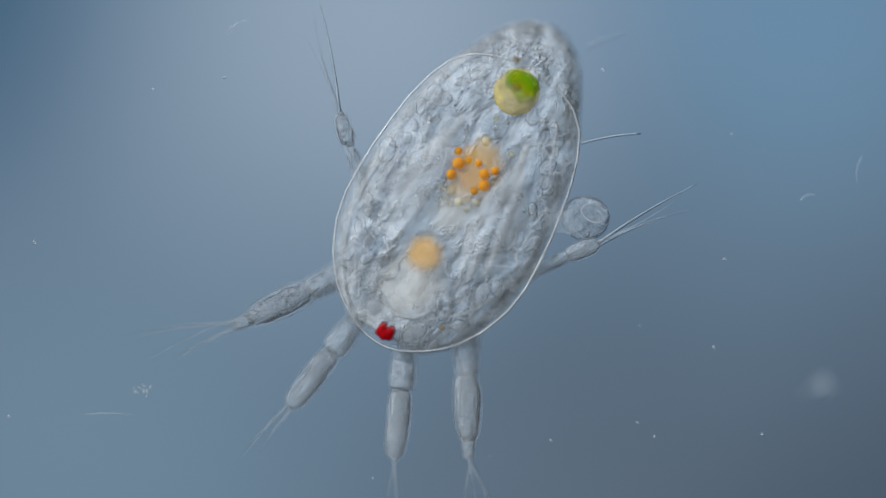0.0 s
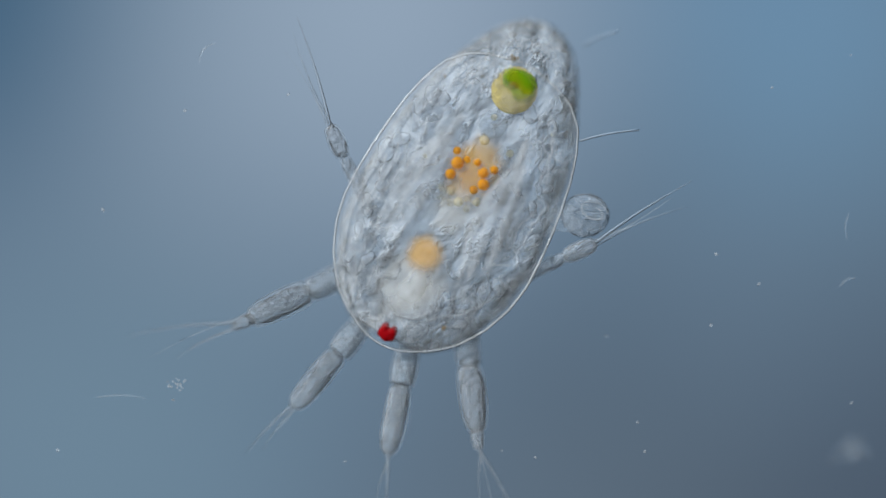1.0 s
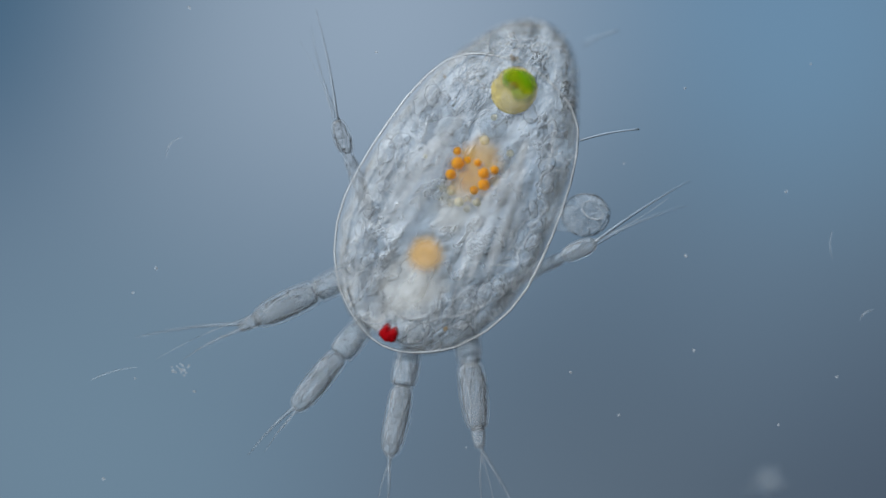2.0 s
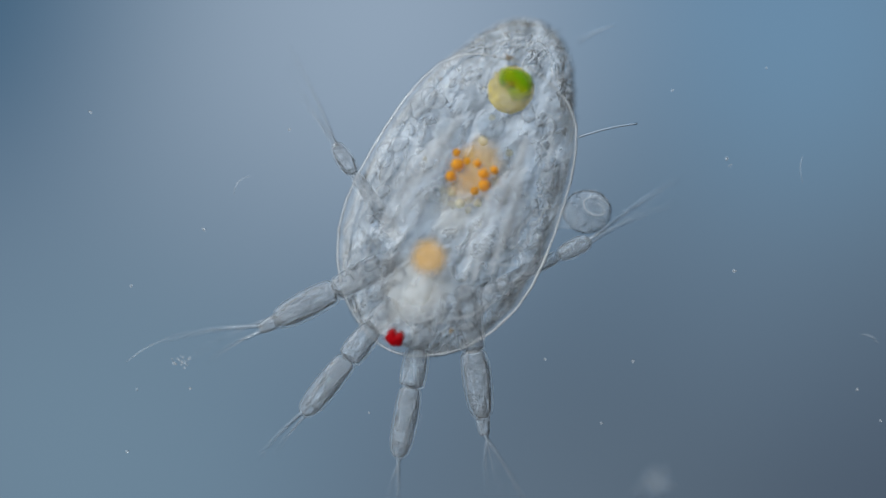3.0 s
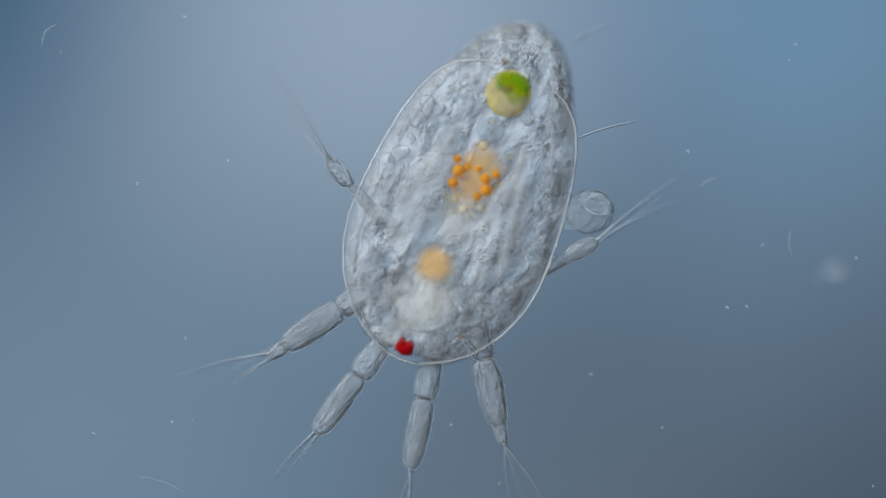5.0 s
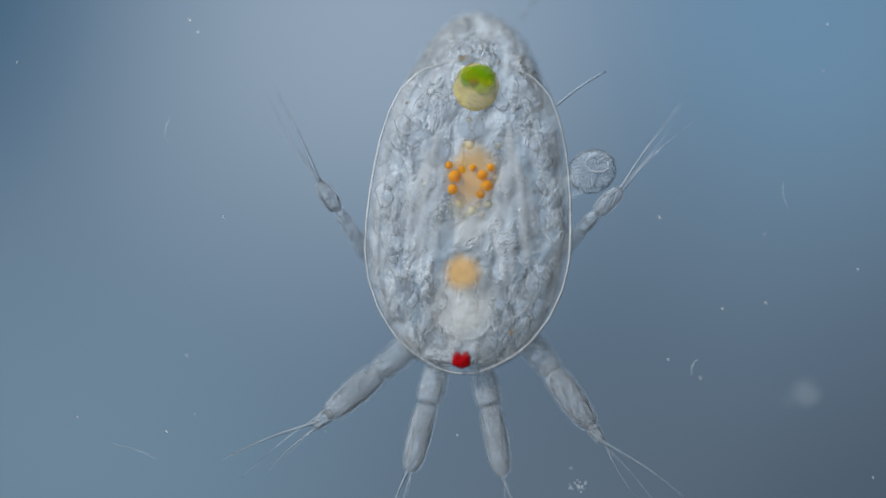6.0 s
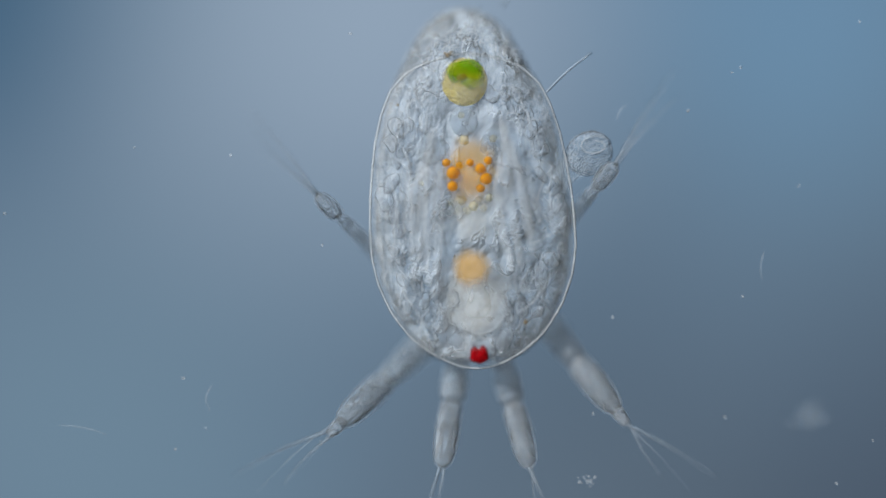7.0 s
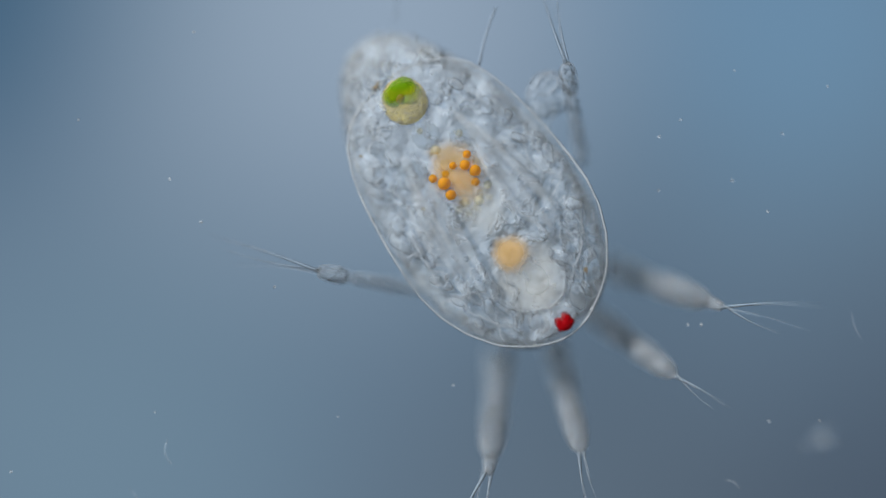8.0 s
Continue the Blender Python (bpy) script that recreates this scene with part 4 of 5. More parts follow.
    walk(specks[3], [
        (0.0, pose(0.347, -0.135, 0.018, 0, 0, 38)),
        (0.5, pose(0.311, -0.154, 0.018, 0, 0, 42)),
        (1.0, pose(0.288, -0.154, 0.018, 0, 0, 46)),
        (1.5, pose(0.253, 0.151, 0.018, 0, 0, 50)),
        (3.0, pose(0.507, 0.147, 0.018, 0, 0, 62)),
        (3.5, pose(0.489, 0.129, 0.018, 0, 0, 66)),
        (4.0, pose(0.479, 0.137, 0.018, 0, 0, 70)),
        (4.5, pose(0.561, 0.007, 0.018, 0, 0, 74)),
        (6.0, pose(0.568, 0.027, 0.018, 0, 0, 86)),
        (6.5, pose(0.651, 0.108, 0.018, 0, 0, 90)),
        (7.0, pose(0.628, 0.112, 0.018, 0, 0, 94)),
        (7.5, pose(0.628, 0.127, 0.018, 0, 0, 98)),
        (8.0, pose(0.599, 0.203, 0.018, 0, 0, 102)),
    ])
    walk(specks[4], [
        (0.0, pose(0.479, -0.173, 0.007, 0, 0, 83)),
        (0.5, pose(0.471, -0.119, 0.007, 0, 0, 87)),
        (1.0, pose(0.474, -0.135, 0.007, 0, 0, 91)),
        (1.5, pose(0.481, -0.159, 0.007, 0, 0, 95)),
        (3.0, pose(0.336, -0.199, 0.007, 0, 0, 107)),
        (3.5, pose(0.431, -0.149, 0.007, 0, 0, 111)),
        (4.0, pose(0.256, -0.098, 0.007, 0, 0, 115)),
        (4.5, pose(0.506, -0.103, 0.007, 0, 0, 119)),
        (6.0, pose(0.571, -0.095, 0.007, 0, 0, 131)),
        (6.5, pose(0.682, -0.425, 0.007, 0, 0, 135)),
        (7.0, pose(0.696, -0.414, 0.007, 0, 0, 139)),
        (7.5, pose(0.715, -0.410, 0.007, 0, 0, 143)),
        (8.0, pose(0.574, 0.066, 0.007, 0, 0, 147)),
    ])
    walk(specks[5], [
        (0.0, pose(0.374, -0.331, 0.001, 0, 0, 89)),
        (0.5, pose(0.369, -0.349, 0.001, 0, 0, 93)),
        (1.0, pose(0.357, -0.358, 0.001, 0, 0, 97)),
        (1.5, pose(0.446, -0.329, 0.001, 0, 0, 101)),
        (3.0, pose(0.774, -0.304, 0.001, 0, 0, 113)),
        (3.5, pose(0.763, -0.419, 0.001, 0, 0, 117)),
        (4.0, pose(0.777, -0.443, 0.001, 0, 0, 121)),
        (4.5, pose(0.761, -0.428, 0.001, 0, 0, 125)),
        (6.0, pose(0.761, -0.404, 0.001, 0, 0, 137)),
        (6.5, pose(0.744, -0.352, 0.001, 0, 0, 141)),
        (7.0, pose(0.761, -0.339, 0.001, 0, 0, 145)),
        (7.5, pose(0.738, -0.338, 0.001, 0, 0, 149)),
        (8.0, pose(0.666, -0.304, 0.001, 0, 0, 153)),
    ])
    walk(specks[6], [
        (0.0, pose(0.344, -0.307, -0.008, 0, 0, 149)),
        (0.5, pose(0.331, -0.290, -0.008, 0, 0, 153)),
        (1.0, pose(0.345, -0.307, -0.008, 0, 0, 157)),
        (1.5, pose(0.333, -0.289, -0.008, 0, 0, 161)),
        (3.0, pose(0.281, -0.309, -0.008, 0, 0, 173)),
        (3.5, pose(0.280, -0.309, -0.008, 0, 0, 177)),
        (4.0, pose(0.284, -0.208, -0.008, 0, 0, 181)),
        (4.5, pose(0.364, -0.321, -0.008, 0, 0, 185)),
        (6.0, pose(0.399, -0.195, -0.008, 0, 0, 197)),
        (6.5, pose(0.282, 0.321, -0.008, 0, 0, 201)),
        (7.0, pose(0.527, 0.322, -0.008, 0, 0, 205)),
        (7.5, pose(0.606, 0.361, -0.008, 0, 0, 209)),
        (8.0, pose(0.421, 0.229, -0.008, 0, 0, 213)),
    ])
    walk(specks[7], [
        (0.0, pose(0.566, -0.328, -0.011, 0, 0, 42)),
        (0.5, pose(0.587, -0.322, -0.011, 0, 0, 46)),
        (1.0, pose(0.724, -0.273, -0.011, 0, 0, 50)),
        (1.5, pose(0.696, -0.219, -0.011, 0, 0, 54)),
        (3.0, pose(0.734, -0.249, -0.011, 0, 0, 66)),
        (3.5, pose(0.759, -0.024, -0.011, 0, 0, 70)),
        (4.0, pose(0.750, -0.018, -0.011, 0, 0, 74)),
        (4.5, pose(0.731, -0.014, -0.011, 0, 0, 78)),
        (6.0, pose(0.736, -0.036, -0.011, 0, 0, 90)),
        (6.5, pose(0.727, -0.053, -0.011, 0, 0, 94)),
        (7.0, pose(0.531, -0.084, -0.011, 0, 0, 98)),
        (7.5, pose(0.446, -0.174, -0.011, 0, 0, 102)),
        (8.0, pose(0.434, -0.134, -0.011, 0, 0, 106)),
    ])
    walk(specks[8], [
        (0.0, pose(-0.125, -0.406, -0.013, 0, 0, 48)),
        (0.5, pose(-0.149, -0.420, -0.013, 0, 0, 52)),
        (1.0, pose(-0.174, -0.377, -0.013, 0, 0, 56)),
        (1.5, pose(-0.546, -0.228, -0.013, 0, 0, 60)),
        (3.0, pose(-0.543, -0.249, -0.013, 0, 0, 72)),
        (3.5, pose(-0.466, -0.309, -0.013, 0, 0, 76)),
        (4.0, pose(-0.462, -0.291, -0.013, 0, 0, 80)),
        (4.5, pose(-0.449, -0.308, -0.013, 0, 0, 84)),
        (6.0, pose(-0.440, -0.294, -0.013, 0, 0, 96)),
        (6.5, pose(-0.436, -0.312, -0.013, 0, 0, 100)),
        (7.0, pose(-0.420, -0.318, -0.013, 0, 0, 104)),
        (7.5, pose(-0.387, -0.302, -0.013, 0, 0, 108)),
        (8.0, pose(-0.511, -0.290, -0.013, 0, 0, 112)),
    ])
    walk(specks[9], [
        (0.0, pose(-0.769, -0.296, -0.001, 0, 0, 162)),
        (0.5, pose(-0.694, -0.342, -0.001, 0, 0, 166)),
        (1.0, pose(-0.682, -0.356, -0.001, 0, 0, 170)),
        (1.5, pose(-0.644, -0.424, -0.001, 0, 0, 174)),
        (3.0, pose(-0.559, -0.359, -0.001, 0, 0, 186)),
        (3.5, pose(-0.712, -0.371, -0.001, 0, 0, 190)),
        (4.0, pose(-0.599, -0.314, -0.001, 0, 0, 194)),
        (4.5, pose(-0.611, -0.328, -0.001, 0, 0, 198)),
        (6.0, pose(-0.647, -0.297, -0.001, 0, 0, 210)),
        (6.5, pose(-0.777, 0.066, -0.001, 0, 0, 214)),
        (7.0, pose(-0.776, 0.063, -0.001, 0, 0, 218)),
        (7.5, pose(-0.795, 0.063, -0.001, 0, 0, 222)),
        (8.0, pose(-0.817, 0.077, -0.001, 0, 0, 226)),
    ])
    walk(specks[10], [
        (0.0, pose(-0.514, 0.284, -0.002, 0, 0, 20)),
        (0.5, pose(-0.431, 0.159, -0.002, 0, 0, 24)),
        (1.0, pose(-0.457, 0.245, -0.002, 0, 0, 28)),
        (1.5, pose(-0.541, -0.078, -0.002, 0, 0, 32)),
        (3.0, pose(-0.552, -0.065, -0.002, 0, 0, 44)),
        (3.5, pose(-0.532, 0.029, -0.002, 0, 0, 48)),
        (4.0, pose(-0.525, 0.037, -0.002, 0, 0, 52)),
        (4.5, pose(-0.545, 0.022, -0.002, 0, 0, 56)),
        (6.0, pose(-0.434, 0.384, -0.002, 0, 0, 68)),
        (6.5, pose(-0.304, 0.281, -0.002, 0, 0, 72)),
        (7.0, pose(-0.376, 0.166, -0.002, 0, 0, 76)),
        (7.5, pose(-0.352, 0.156, -0.002, 0, 0, 80)),
        (8.0, pose(-0.484, 0.124, -0.002, 0, 0, 84)),
    ])
    walk(specks[11], [
        (0.0, pose(-0.387, 0.304, -0.006, 0, 0, 178)),
        (0.5, pose(-0.302, 0.264, -0.006, 0, 0, 182)),
        (1.0, pose(-0.274, 0.274, -0.006, 0, 0, 186)),
        (1.5, pose(-0.069, 0.391, -0.006, 0, 0, 190)),
        (3.0, pose(-0.272, 0.212, -0.006, 0, 0, 202)),
        (3.5, pose(-0.278, 0.194, -0.006, 0, 0, 206)),
        (4.0, pose(-0.239, 0.109, -0.006, 0, 0, 210)),
        (4.5, pose(-0.364, 0.171, -0.006, 0, 0, 214)),
        (6.0, pose(-0.389, 0.057, -0.006, 0, 0, 226)),
        (6.5, pose(-0.216, 0.005, -0.006, 0, 0, 230)),
        (7.0, pose(-0.214, 0.007, -0.006, 0, 0, 234)),
        (7.5, pose(-0.207, -0.110, -0.006, 0, 0, 238)),
        (8.0, pose(-0.298, -0.067, -0.006, 0, 0, 242)),
    ])
    walk(specks[12], [
        (0.0, pose(-0.724, 0.013, -0.012, 0, 0, 112)),
        (0.5, pose(-0.741, -0.010, -0.012, 0, 0, 116)),
        (1.0, pose(-0.603, 0.069, -0.012, 0, 0, 120)),
        (1.5, pose(-0.552, -0.059, -0.012, 0, 0, 124)),
        (3.0, pose(-0.424, 0.035, -0.012, 0, 0, 136)),
        (3.5, pose(-0.430, 0.017, -0.012, 0, 0, 140)),
        (4.0, pose(-0.429, -0.046, -0.012, 0, 0, 144)),
        (4.5, pose(-0.457, -0.119, -0.012, 0, 0, 148)),
        (6.0, pose(-0.454, -0.189, -0.012, 0, 0, 160)),
        (6.5, pose(-0.484, -0.218, -0.012, 0, 0, 164)),
        (7.0, pose(-0.460, -0.229, -0.012, 0, 0, 168)),
        (7.5, pose(-0.409, -0.079, -0.012, 0, 0, 172)),
        (8.0, pose(-0.429, 0.048, -0.012, 0, 0, 176)),
    ])
    walk(specks[13], [
        (0.0, pose(0.191, -0.338, -0.002, 0, 0, 119)),
        (0.5, pose(0.168, -0.352, -0.002, 0, 0, 123)),
        (1.0, pose(0.164, -0.369, -0.002, 0, 0, 127)),
        (1.5, pose(0.228, -0.273, -0.002, 0, 0, 131)),
        (3.0, pose(0.181, -0.195, -0.002, 0, 0, 143)),
        (3.5, pose(0.116, -0.251, -0.002, 0, 0, 147)),
        (4.0, pose(0.081, -0.292, -0.002, 0, 0, 151)),
        (4.5, pose(0.011, -0.306, -0.002, 0, 0, 155)),
        (6.0, pose(0.026, -0.329, -0.002, 0, 0, 167)),
        (6.5, pose(0.018, -0.345, -0.002, 0, 0, 171)),
        (7.0, pose(-0.005, -0.343, -0.002, 0, 0, 175)),
        (7.5, pose(-0.018, -0.319, -0.002, 0, 0, 179)),
        (8.0, pose(0.018, -0.241, -0.002, 0, 0, 183)),
    ])
    walk(specks[14], [
        (0.0, pose(0.084, -0.367, -0.003, 0, 0, 124)),
        (0.5, pose(0.100, -0.355, -0.003, 0, 0, 128)),
        (1.0, pose(0.104, -0.357, -0.003, 0, 0, 132)),
        (1.5, pose(0.103, -0.364, -0.003, 0, 0, 136)),
        (3.0, pose(-0.131, -0.290, -0.003, 0, 0, 148)),
        (3.5, pose(-0.122, -0.270, -0.003, 0, 0, 152)),
        (4.0, pose(-0.214, -0.371, -0.003, 0, 0, 156)),
        (4.5, pose(-0.187, -0.311, -0.003, 0, 0, 160)),
        (6.0, pose(-0.208, -0.323, -0.003, 0, 0, 172)),
        (6.5, pose(-0.229, -0.329, -0.003, 0, 0, 176)),
        (7.0, pose(-0.216, -0.341, -0.003, 0, 0, 180)),
        (7.5, pose(-0.249, -0.299, -0.003, 0, 0, 184)),
        (8.0, pose(-0.186, -0.297, -0.003, 0, 0, 188)),
    ])
    walk(specks[15], [
        (0.0, pose(-0.411, 0.481, 0.002, 0, 0, 117)),
        (0.5, pose(-0.406, 0.460, 0.002, 0, 0, 121)),
        (1.0, pose(-0.411, 0.473, 0.002, 0, 0, 125)),
        (1.5, pose(-0.412, 0.481, 0.002, 0, 0, 129)),
        (3.0, pose(-0.624, 0.242, 0.002, 0, 0, 141)),
        (3.5, pose(-0.684, 0.230, 0.002, 0, 0, 145)),
        (4.0, pose(-0.691, 0.209, 0.002, 0, 0, 149)),
        (4.5, pose(-0.477, 0.414, 0.002, 0, 0, 153)),
        (6.0, pose(-0.449, 0.406, 0.002, 0, 0, 165)),
        (6.5, pose(-0.445, 0.410, 0.002, 0, 0, 169)),
        (7.0, pose(-0.164, 0.381, 0.002, 0, 0, 173)),
        (7.5, pose(-0.422, 0.403, 0.002, 0, 0, 177)),
        (8.0, pose(-0.441, 0.384, 0.002, 0, 0, 181)),
    ])
    walk(specks[16], [
        (0.0, pose(-0.204, -0.479, 0.015, 0, 0, 105)),
        (0.5, pose(-0.210, -0.493, 0.015, 0, 0, 109)),
        (1.0, pose(-0.218, -0.514, 0.015, 0, 0, 113)),
        (1.5, pose(-0.239, -0.534, 0.015, 0, 0, 117)),
        (3.0, pose(-0.263, -0.509, 0.015, 0, 0, 129)),
        (3.5, pose(-0.239, -0.525, 0.015, 0, 0, 133)),
        (4.0, pose(-0.233, -0.514, 0.015, 0, 0, 137)),
        (4.5, pose(-0.210, -0.523, 0.015, 0, 0, 141)),
        (6.0, pose(-0.224, -0.527, 0.015, 0, 0, 153)),
        (6.5, pose(-0.223, -0.544, 0.015, 0, 0, 157)),
        (7.0, pose(-0.200, -0.546, 0.015, 0, 0, 161)),
        (7.5, pose(-0.179, -0.527, 0.015, 0, 0, 165)),
        (8.0, pose(0.511, 0.121, 0.015, 0, 0, 169)),
    ])
    walk(specks[17], [
        (0.0, pose(0.197, 0.481, -0.009, 0, 0, 12)),
        (0.5, pose(0.579, 0.308, -0.009, 0, 0, 16)),
        (1.0, pose(0.583, 0.287, -0.009, 0, 0, 20)),
        (1.5, pose(0.459, 0.286, -0.009, 0, 0, 24)),
        (3.0, pose(0.406, 0.281, -0.009, 0, 0, 36)),
        (3.5, pose(0.378, 0.212, -0.009, 0, 0, 40)),
        (4.0, pose(0.377, 0.208, -0.009, 0, 0, 44)),
        (4.5, pose(0.546, 0.288, -0.009, 0, 0, 48)),
        (6.0, pose(0.681, 0.398, -0.009, 0, 0, 60)),
        (6.5, pose(0.743, 0.394, -0.009, 0, 0, 64)),
        (7.0, pose(0.738, 0.403, -0.009, 0, 0, 68)),
        (7.5, pose(0.719, 0.379, -0.009, 0, 0, 72)),
        (8.0, pose(0.681, 0.288, -0.009, 0, 0, 76)),
    ])
    walk(specks[18], [
        (0.0, pose(0.166, -0.479, 0.016, 0, 0, 88)),
        (0.5, pose(0.162, -0.490, 0.016, 0, 0, 92)),
        (1.0, pose(0.138, -0.479, 0.016, 0, 0, 96)),
        (1.5, pose(0.114, -0.476, 0.016, 0, 0, 100)),
        (3.0, pose(0.095, -0.478, 0.016, 0, 0, 112)),
        (3.5, pose(0.176, -0.384, 0.016, 0, 0, 116)),
        (4.0, pose(0.181, -0.164, 0.016, 0, 0, 120)),
        (4.5, pose(0.206, -0.214, 0.016, 0, 0, 124)),
        (6.0, pose(0.455, -0.228, 0.016, 0, 0, 136)),
        (6.5, pose(0.541, -0.309, 0.016, 0, 0, 140)),
        (7.0, pose(0.498, -0.297, 0.016, 0, 0, 144)),
        (7.5, pose(0.500, -0.313, 0.016, 0, 0, 148)),
        (8.0, pose(0.576, -0.304, 0.016, 0, 0, 152)),
    ])
    walk(specks[19], [
        (0.0, pose(-0.377, 0.481, -0.008, 0, 0, 170)),
        (0.5, pose(-0.373, 0.458, -0.008, 0, 0, 174)),
        (1.0, pose(-0.368, 0.448, -0.008, 0, 0, 178)),
        (1.5, pose(-0.372, 0.467, -0.008, 0, 0, 182)),
        (3.0, pose(-0.350, 0.443, -0.008, 0, 0, 194)),
        (3.5, pose(-0.746, 0.391, -0.008, 0, 0, 198)),
        (4.0, pose(-0.723, 0.415, -0.008, 0, 0, 202)),
        (4.5, pose(-0.651, 0.366, -0.008, 0, 0, 206)),
        (6.0, pose(-0.754, 0.331, -0.008, 0, 0, 218)),
        (6.5, pose(-0.566, 0.198, -0.008, 0, 0, 222)),
        (7.0, pose(-0.547, 0.180, -0.008, 0, 0, 226)),
        (7.5, pose(-0.764, 0.331, -0.008, 0, 0, 230)),
        (8.0, pose(-0.646, 0.229, -0.008, 0, 0, 234)),
    ])
    walk(specks[20], [
        (0.0, pose(-0.483, -0.479, 0.005, 0, 0, 131)),
        (0.5, pose(-0.487, -0.276, 0.005, 0, 0, 135)),
        (1.0, pose(-0.477, -0.267, 0.005, 0, 0, 139)),
        (1.5, pose(-0.437, -0.259, 0.005, 0, 0, 143)),
        (3.0, pose(-0.447, -0.247, 0.005, 0, 0, 155)),
        (3.5, pose(-0.441, -0.294, 0.005, 0, 0, 159)),
        (4.0, pose(-0.448, -0.300, 0.005, 0, 0, 163)),
        (4.5, pose(-0.466, -0.300, 0.005, 0, 0, 167)),
        (6.0, pose(-0.489, -0.323, 0.005, 0, 0, 179)),
        (6.5, pose(-0.491, -0.330, 0.005, 0, 0, 183)),
        (7.0, pose(-0.473, -0.354, 0.005, 0, 0, 187)),
        (7.5, pose(-0.634, -0.316, 0.005, 0, 0, 191)),
        (8.0, pose(-0.764, -0.394, 0.005, 0, 0, 195)),
    ])
    walk(specks[21], [
        (0.0, pose(0.064, -0.479, 0.014, 0, 0, 51)),
        (0.5, pose(0.046, -0.472, 0.014, 0, 0, 55)),
        (1.0, pose(0.048, -0.476, 0.014, 0, 0, 59)),
        (1.5, pose(0.053, -0.489, 0.014, 0, 0, 63)),
        (3.0, pose(0.063, -0.513, 0.014, 0, 0, 75)),
        (3.5, pose(0.051, -0.520, 0.014, 0, 0, 79)),
        (4.0, pose(0.064, -0.426, 0.014, 0, 0, 83)),
        (4.5, pose(0.072, -0.414, 0.014, 0, 0, 87)),
        (6.0, pose(0.226, -0.387, 0.014, 0, 0, 99)),
        (6.5, pose(0.284, -0.304, 0.014, 0, 0, 103)),
        (7.0, pose(0.265, -0.291, 0.014, 0, 0, 107)),
        (7.5, pose(0.373, -0.308, 0.014, 0, 0, 111)),
        (8.0, pose(0.381, 0.103, 0.014, 0, 0, 115)),
    ])
    walk(threads[0], [
        (0.0, pose(-0.594, -0.294, -0.001, 0, 0, 0)),
        (0.5, pose(-0.567, -0.266, -0.001, 0, 0, 0)),
        (1.0, pose(-0.572, -0.263, -0.001, 0, 0, 0)),
        (1.5, pose(-0.604, -0.249, -0.001, 0, 0, 10)),
        (3.0, pose(-0.524, -0.179, -0.001, 0, 0, 30)),
        (3.5, pose(-0.604, -0.279, -0.001, 0, 0, 60)),
        (4.0, pose(-0.584, -0.339, -0.001, 0, 0, 30)),
        (4.5, pose(-0.499, -0.419, -0.001, 0, 0, -12)),
        (6.0, pose(-0.544, -0.359, -0.001, 0, 0, -20)),
        (6.5, pose(-0.619, -0.319, -0.001, 0, 0, -10)),
        (7.0, pose(-0.638, -0.320, -0.001, 0, 0, -11)),
        (7.5, pose(-0.506, -0.409, -0.001, 0, 0, -70)),
        (8.0, pose(-0.534, -0.459, -0.001, 0, 0, -60)),
    ])
    walk(threads[1], [
        (0.0, pose(-0.364, 0.391, -0.007, 0, 0, 40)),
        (0.5, pose(-0.394, 0.371, -0.007, 0, 0, 45)),
        (1.0, pose(-0.417, 0.348, -0.007, 0, 0, 50)),
        (1.5, pose(-0.519, 0.261, -0.007, 0, 0, 55)),
        (3.0, pose(-0.356, 0.113, -0.007, 0, 0, 48)),
        (3.5, pose(-0.414, 0.181, -0.007, 0, 0, 70)),
        (4.0, pose(-0.434, 0.141, -0.007, 0, 0, 80)),
        (4.5, pose(-0.762, 0.429, -0.007, 0, 0, 50)),
        (6.0, pose(-0.484, 0.211, -0.007, 0, 0, 85)),
        (6.5, pose(-0.466, 0.161, -0.007, 0, 0, 90)),
        (7.0, pose(-0.411, -0.264, -0.007, 0, 0, 85)),
        (7.5, pose(-0.454, -0.319, -0.007, 0, 0, 100)),
        (8.0, pose(-0.484, -0.359, -0.007, 0, 0, 100)),
    ])
    walk(threads[2], [
        (0.0, pose(0.646, 0.091, -0.008, 0, 0, 20)),
        (0.5, pose(0.636, 0.101, -0.008, 0, 0, 20)),
        (1.0, pose(0.716, -0.059, -0.008, 0, 0, 30)),
        (1.5, pose(0.748, -0.104, -0.008, 0, 0, 60)),
        (3.0, pose(0.756, -0.159, -0.008, 0, 0, -30)),
        (3.5, pose(0.769, -0.167, -0.008, 0, 0, -25)),
        (4.0, pose(0.616, 0.041, -0.008, 0, 0, 0)),
        (4.5, pose(0.492, 0.231, -0.008, 0, 0, 8)),
        (6.0, pose(0.446, -0.209, -0.008, 0, 0, 70)),
        (6.5, pose(0.256, 0.331, -0.008, 0, 0, 45)),
        (7.0, pose(0.316, 0.241, -0.008, 0, 0, 60)),
        (7.5, pose(0.402, 0.034, -0.008, 0, 0, 75)),
        (8.0, pose(0.513, -0.417, -0.008, 0, 0, -30)),
    ])
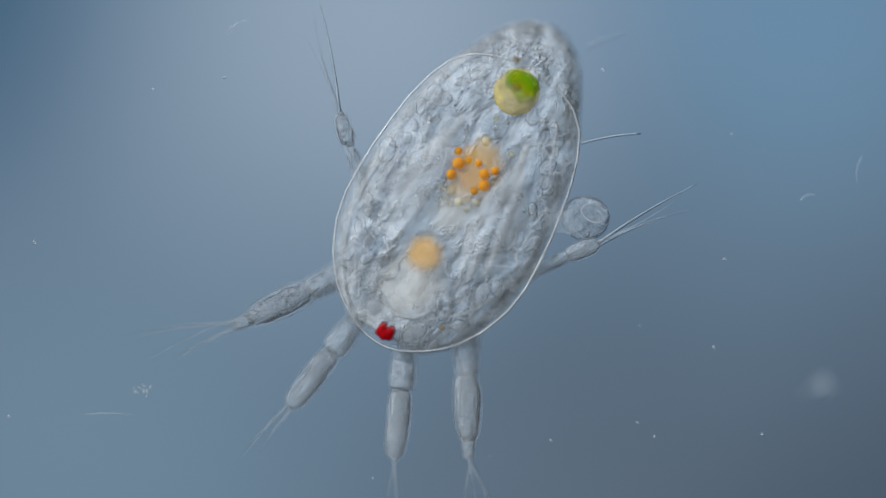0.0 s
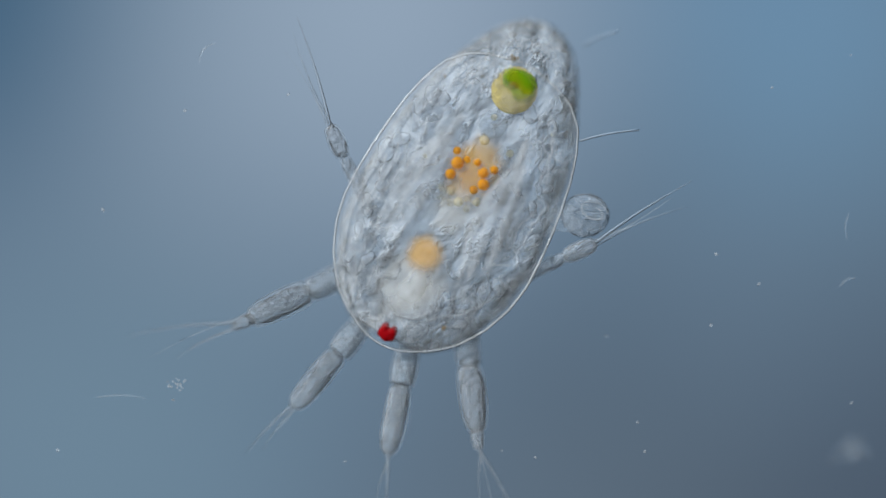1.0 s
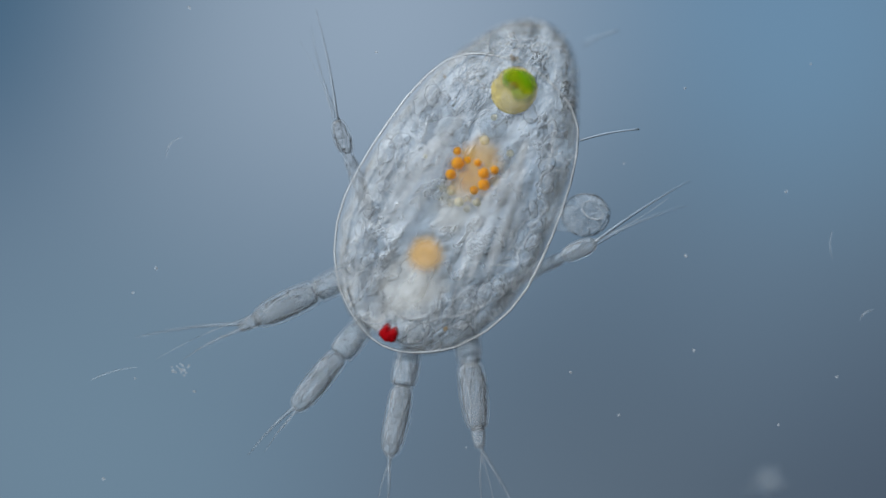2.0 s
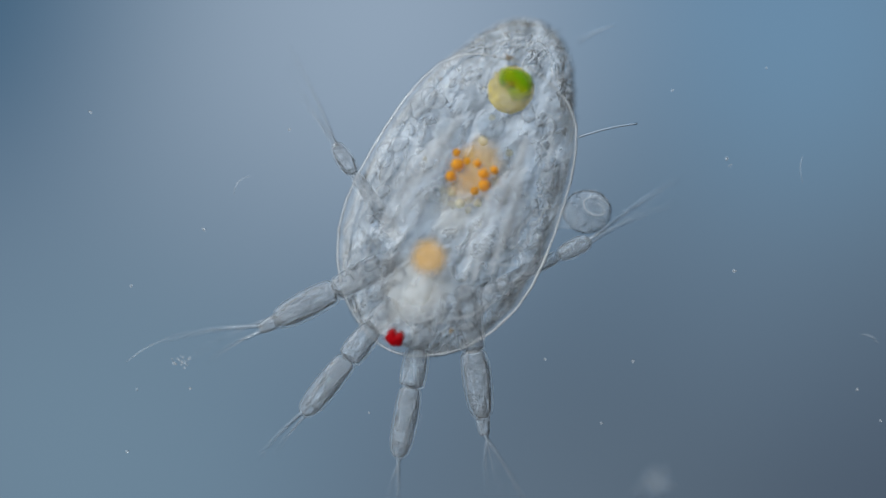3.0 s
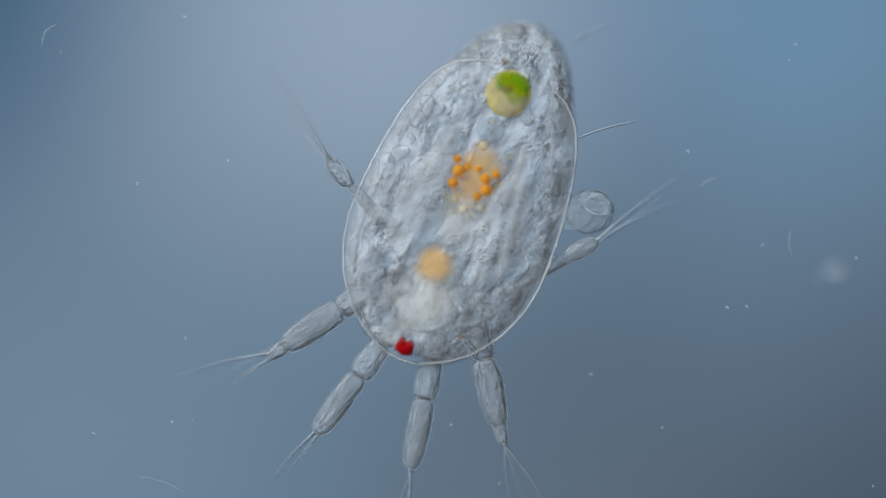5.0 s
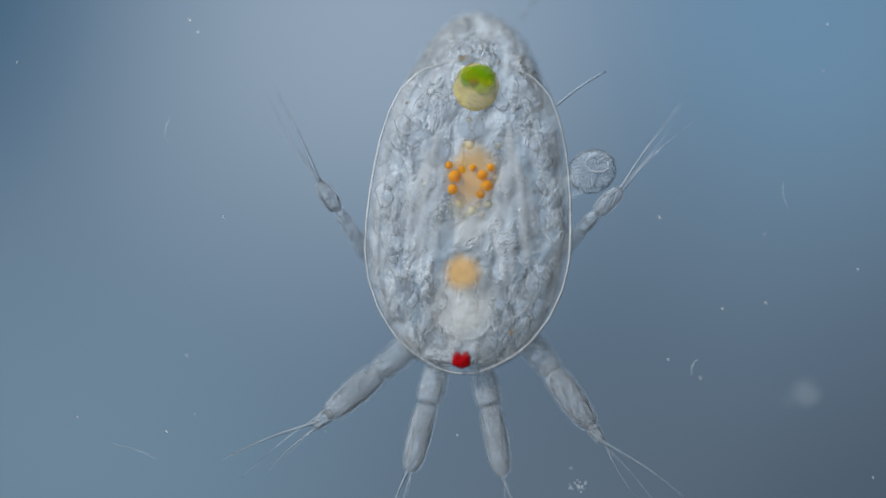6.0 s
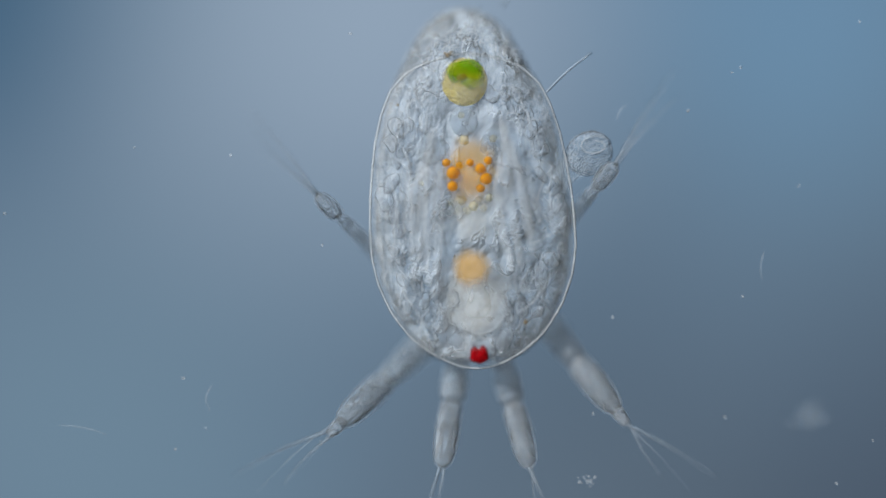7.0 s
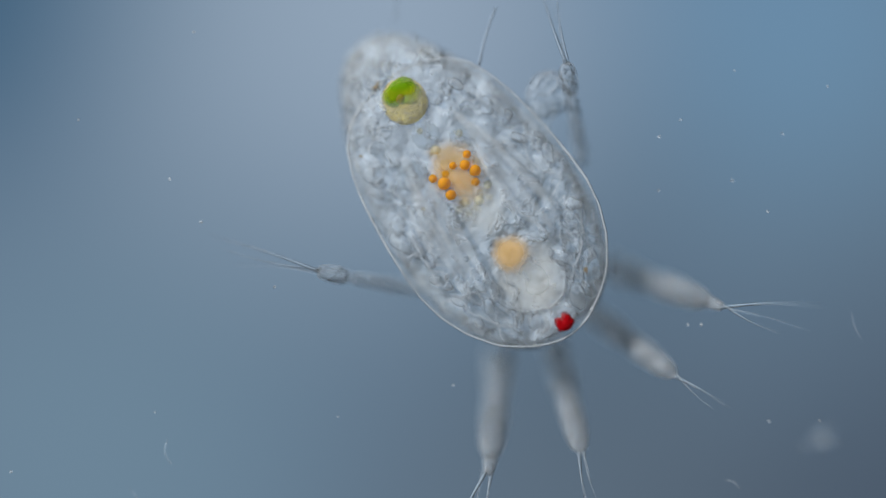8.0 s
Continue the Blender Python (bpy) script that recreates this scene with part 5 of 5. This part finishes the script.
    walk(threads[3], [
        (0.0, pose(0.736, 0.141, 0.007, 0, 0, 80)),
        (0.5, pose(0.736, 0.121, 0.007, 0, 0, 80)),
        (1.0, pose(0.716, 0.041, 0.007, 0, 0, 85)),
        (1.5, pose(0.696, -0.039, 0.007, 0, 0, 90)),
        (3.0, pose(0.636, 0.141, 0.007, 0, 0, 90)),
        (3.5, pose(0.565, 0.051, 0.007, 0, 0, 90)),
        (4.0, pose(0.596, 0.021, 0.007, 0, 0, 90)),
        (4.5, pose(0.616, -0.019, 0.007, 0, 0, 90)),
        (6.0, pose(0.606, 0.096, 0.007, 0, 0, 100)),
        (6.5, pose(0.502, 0.031, 0.007, 0, 0, 80)),
        (7.0, pose(0.566, -0.029, 0.007, 0, 0, 85)),
        (7.5, pose(0.650, -0.079, 0.007, 0, 0, 88)),
        (8.0, pose(0.731, -0.134, 0.007, 0, 0, 110)),
    ])
    walk(clumps[0], [
        (0.0, pose(0.676, -0.244, -0.060, 0, 0, 0)),
        (0.5, pose(0.733, -0.329, -0.060, 0, 0, 0)),
        (1.0, pose(0.731, -0.359, -0.060, 0, 0, 0)),
        (1.5, pose(0.696, -0.409, -0.060, 0, 0, 0)),
        (3.0, pose(0.381, -0.416, -0.060, 0, 0, 0)),
        (3.5, pose(0.501, -0.191, -0.060, 0, 0, 0)),
        (4.0, pose(0.638, -0.044, -0.060, 0, 0, 0)),
        (4.5, pose(0.716, 0.021, -0.060, 0, 0, 0)),
        (6.0, pose(0.646, -0.259, -0.060, 0, 0, 0)),
        (6.5, pose(0.651, -0.279, -0.060, 0, 0, 0)),
        (7.0, pose(0.656, -0.299, -0.060, 0, 0, 0)),
        (7.5, pose(0.666, -0.319, -0.060, 0, 0, 0)),
        (8.0, pose(0.676, -0.339, -0.060, 0, 0, 0)),
    ])
    walk(clumps[1], [
        (0.0, pose(-0.534, -0.249, 0.000, 0, 0, 0)),
        (0.5, pose(-0.484, -0.259, 0.000, 0, 0, 0)),
        (1.0, pose(-0.474, -0.239, 0.000, 0, 0, 0)),
        (1.5, pose(-0.469, -0.219, 0.000, 0, 0, 0)),
        (3.0, pose(-0.466, -0.199, 0.000, 0, 0, 0)),
        (3.5, pose(-0.434, -0.159, 0.000, 0, 0, 0)),
        (4.0, pose(-0.084, -0.409, 0.000, 0, 0, 0)),
        (4.5, pose(0.116, -0.459, 0.000, 0, 0, 0)),
        (6.0, pose(0.236, -0.419, 0.000, 0, 0, 0)),
        (6.5, pose(0.254, -0.412, 0.000, 0, 0, 0)),
        (7.0, pose(0.252, -0.409, 0.000, 0, 0, 0)),
        (7.5, pose(0.316, -0.429, 0.000, 0, 0, 0)),
        (8.0, pose(0.366, -0.459, 0.000, 0, 0, 0)),
    ])


motions()
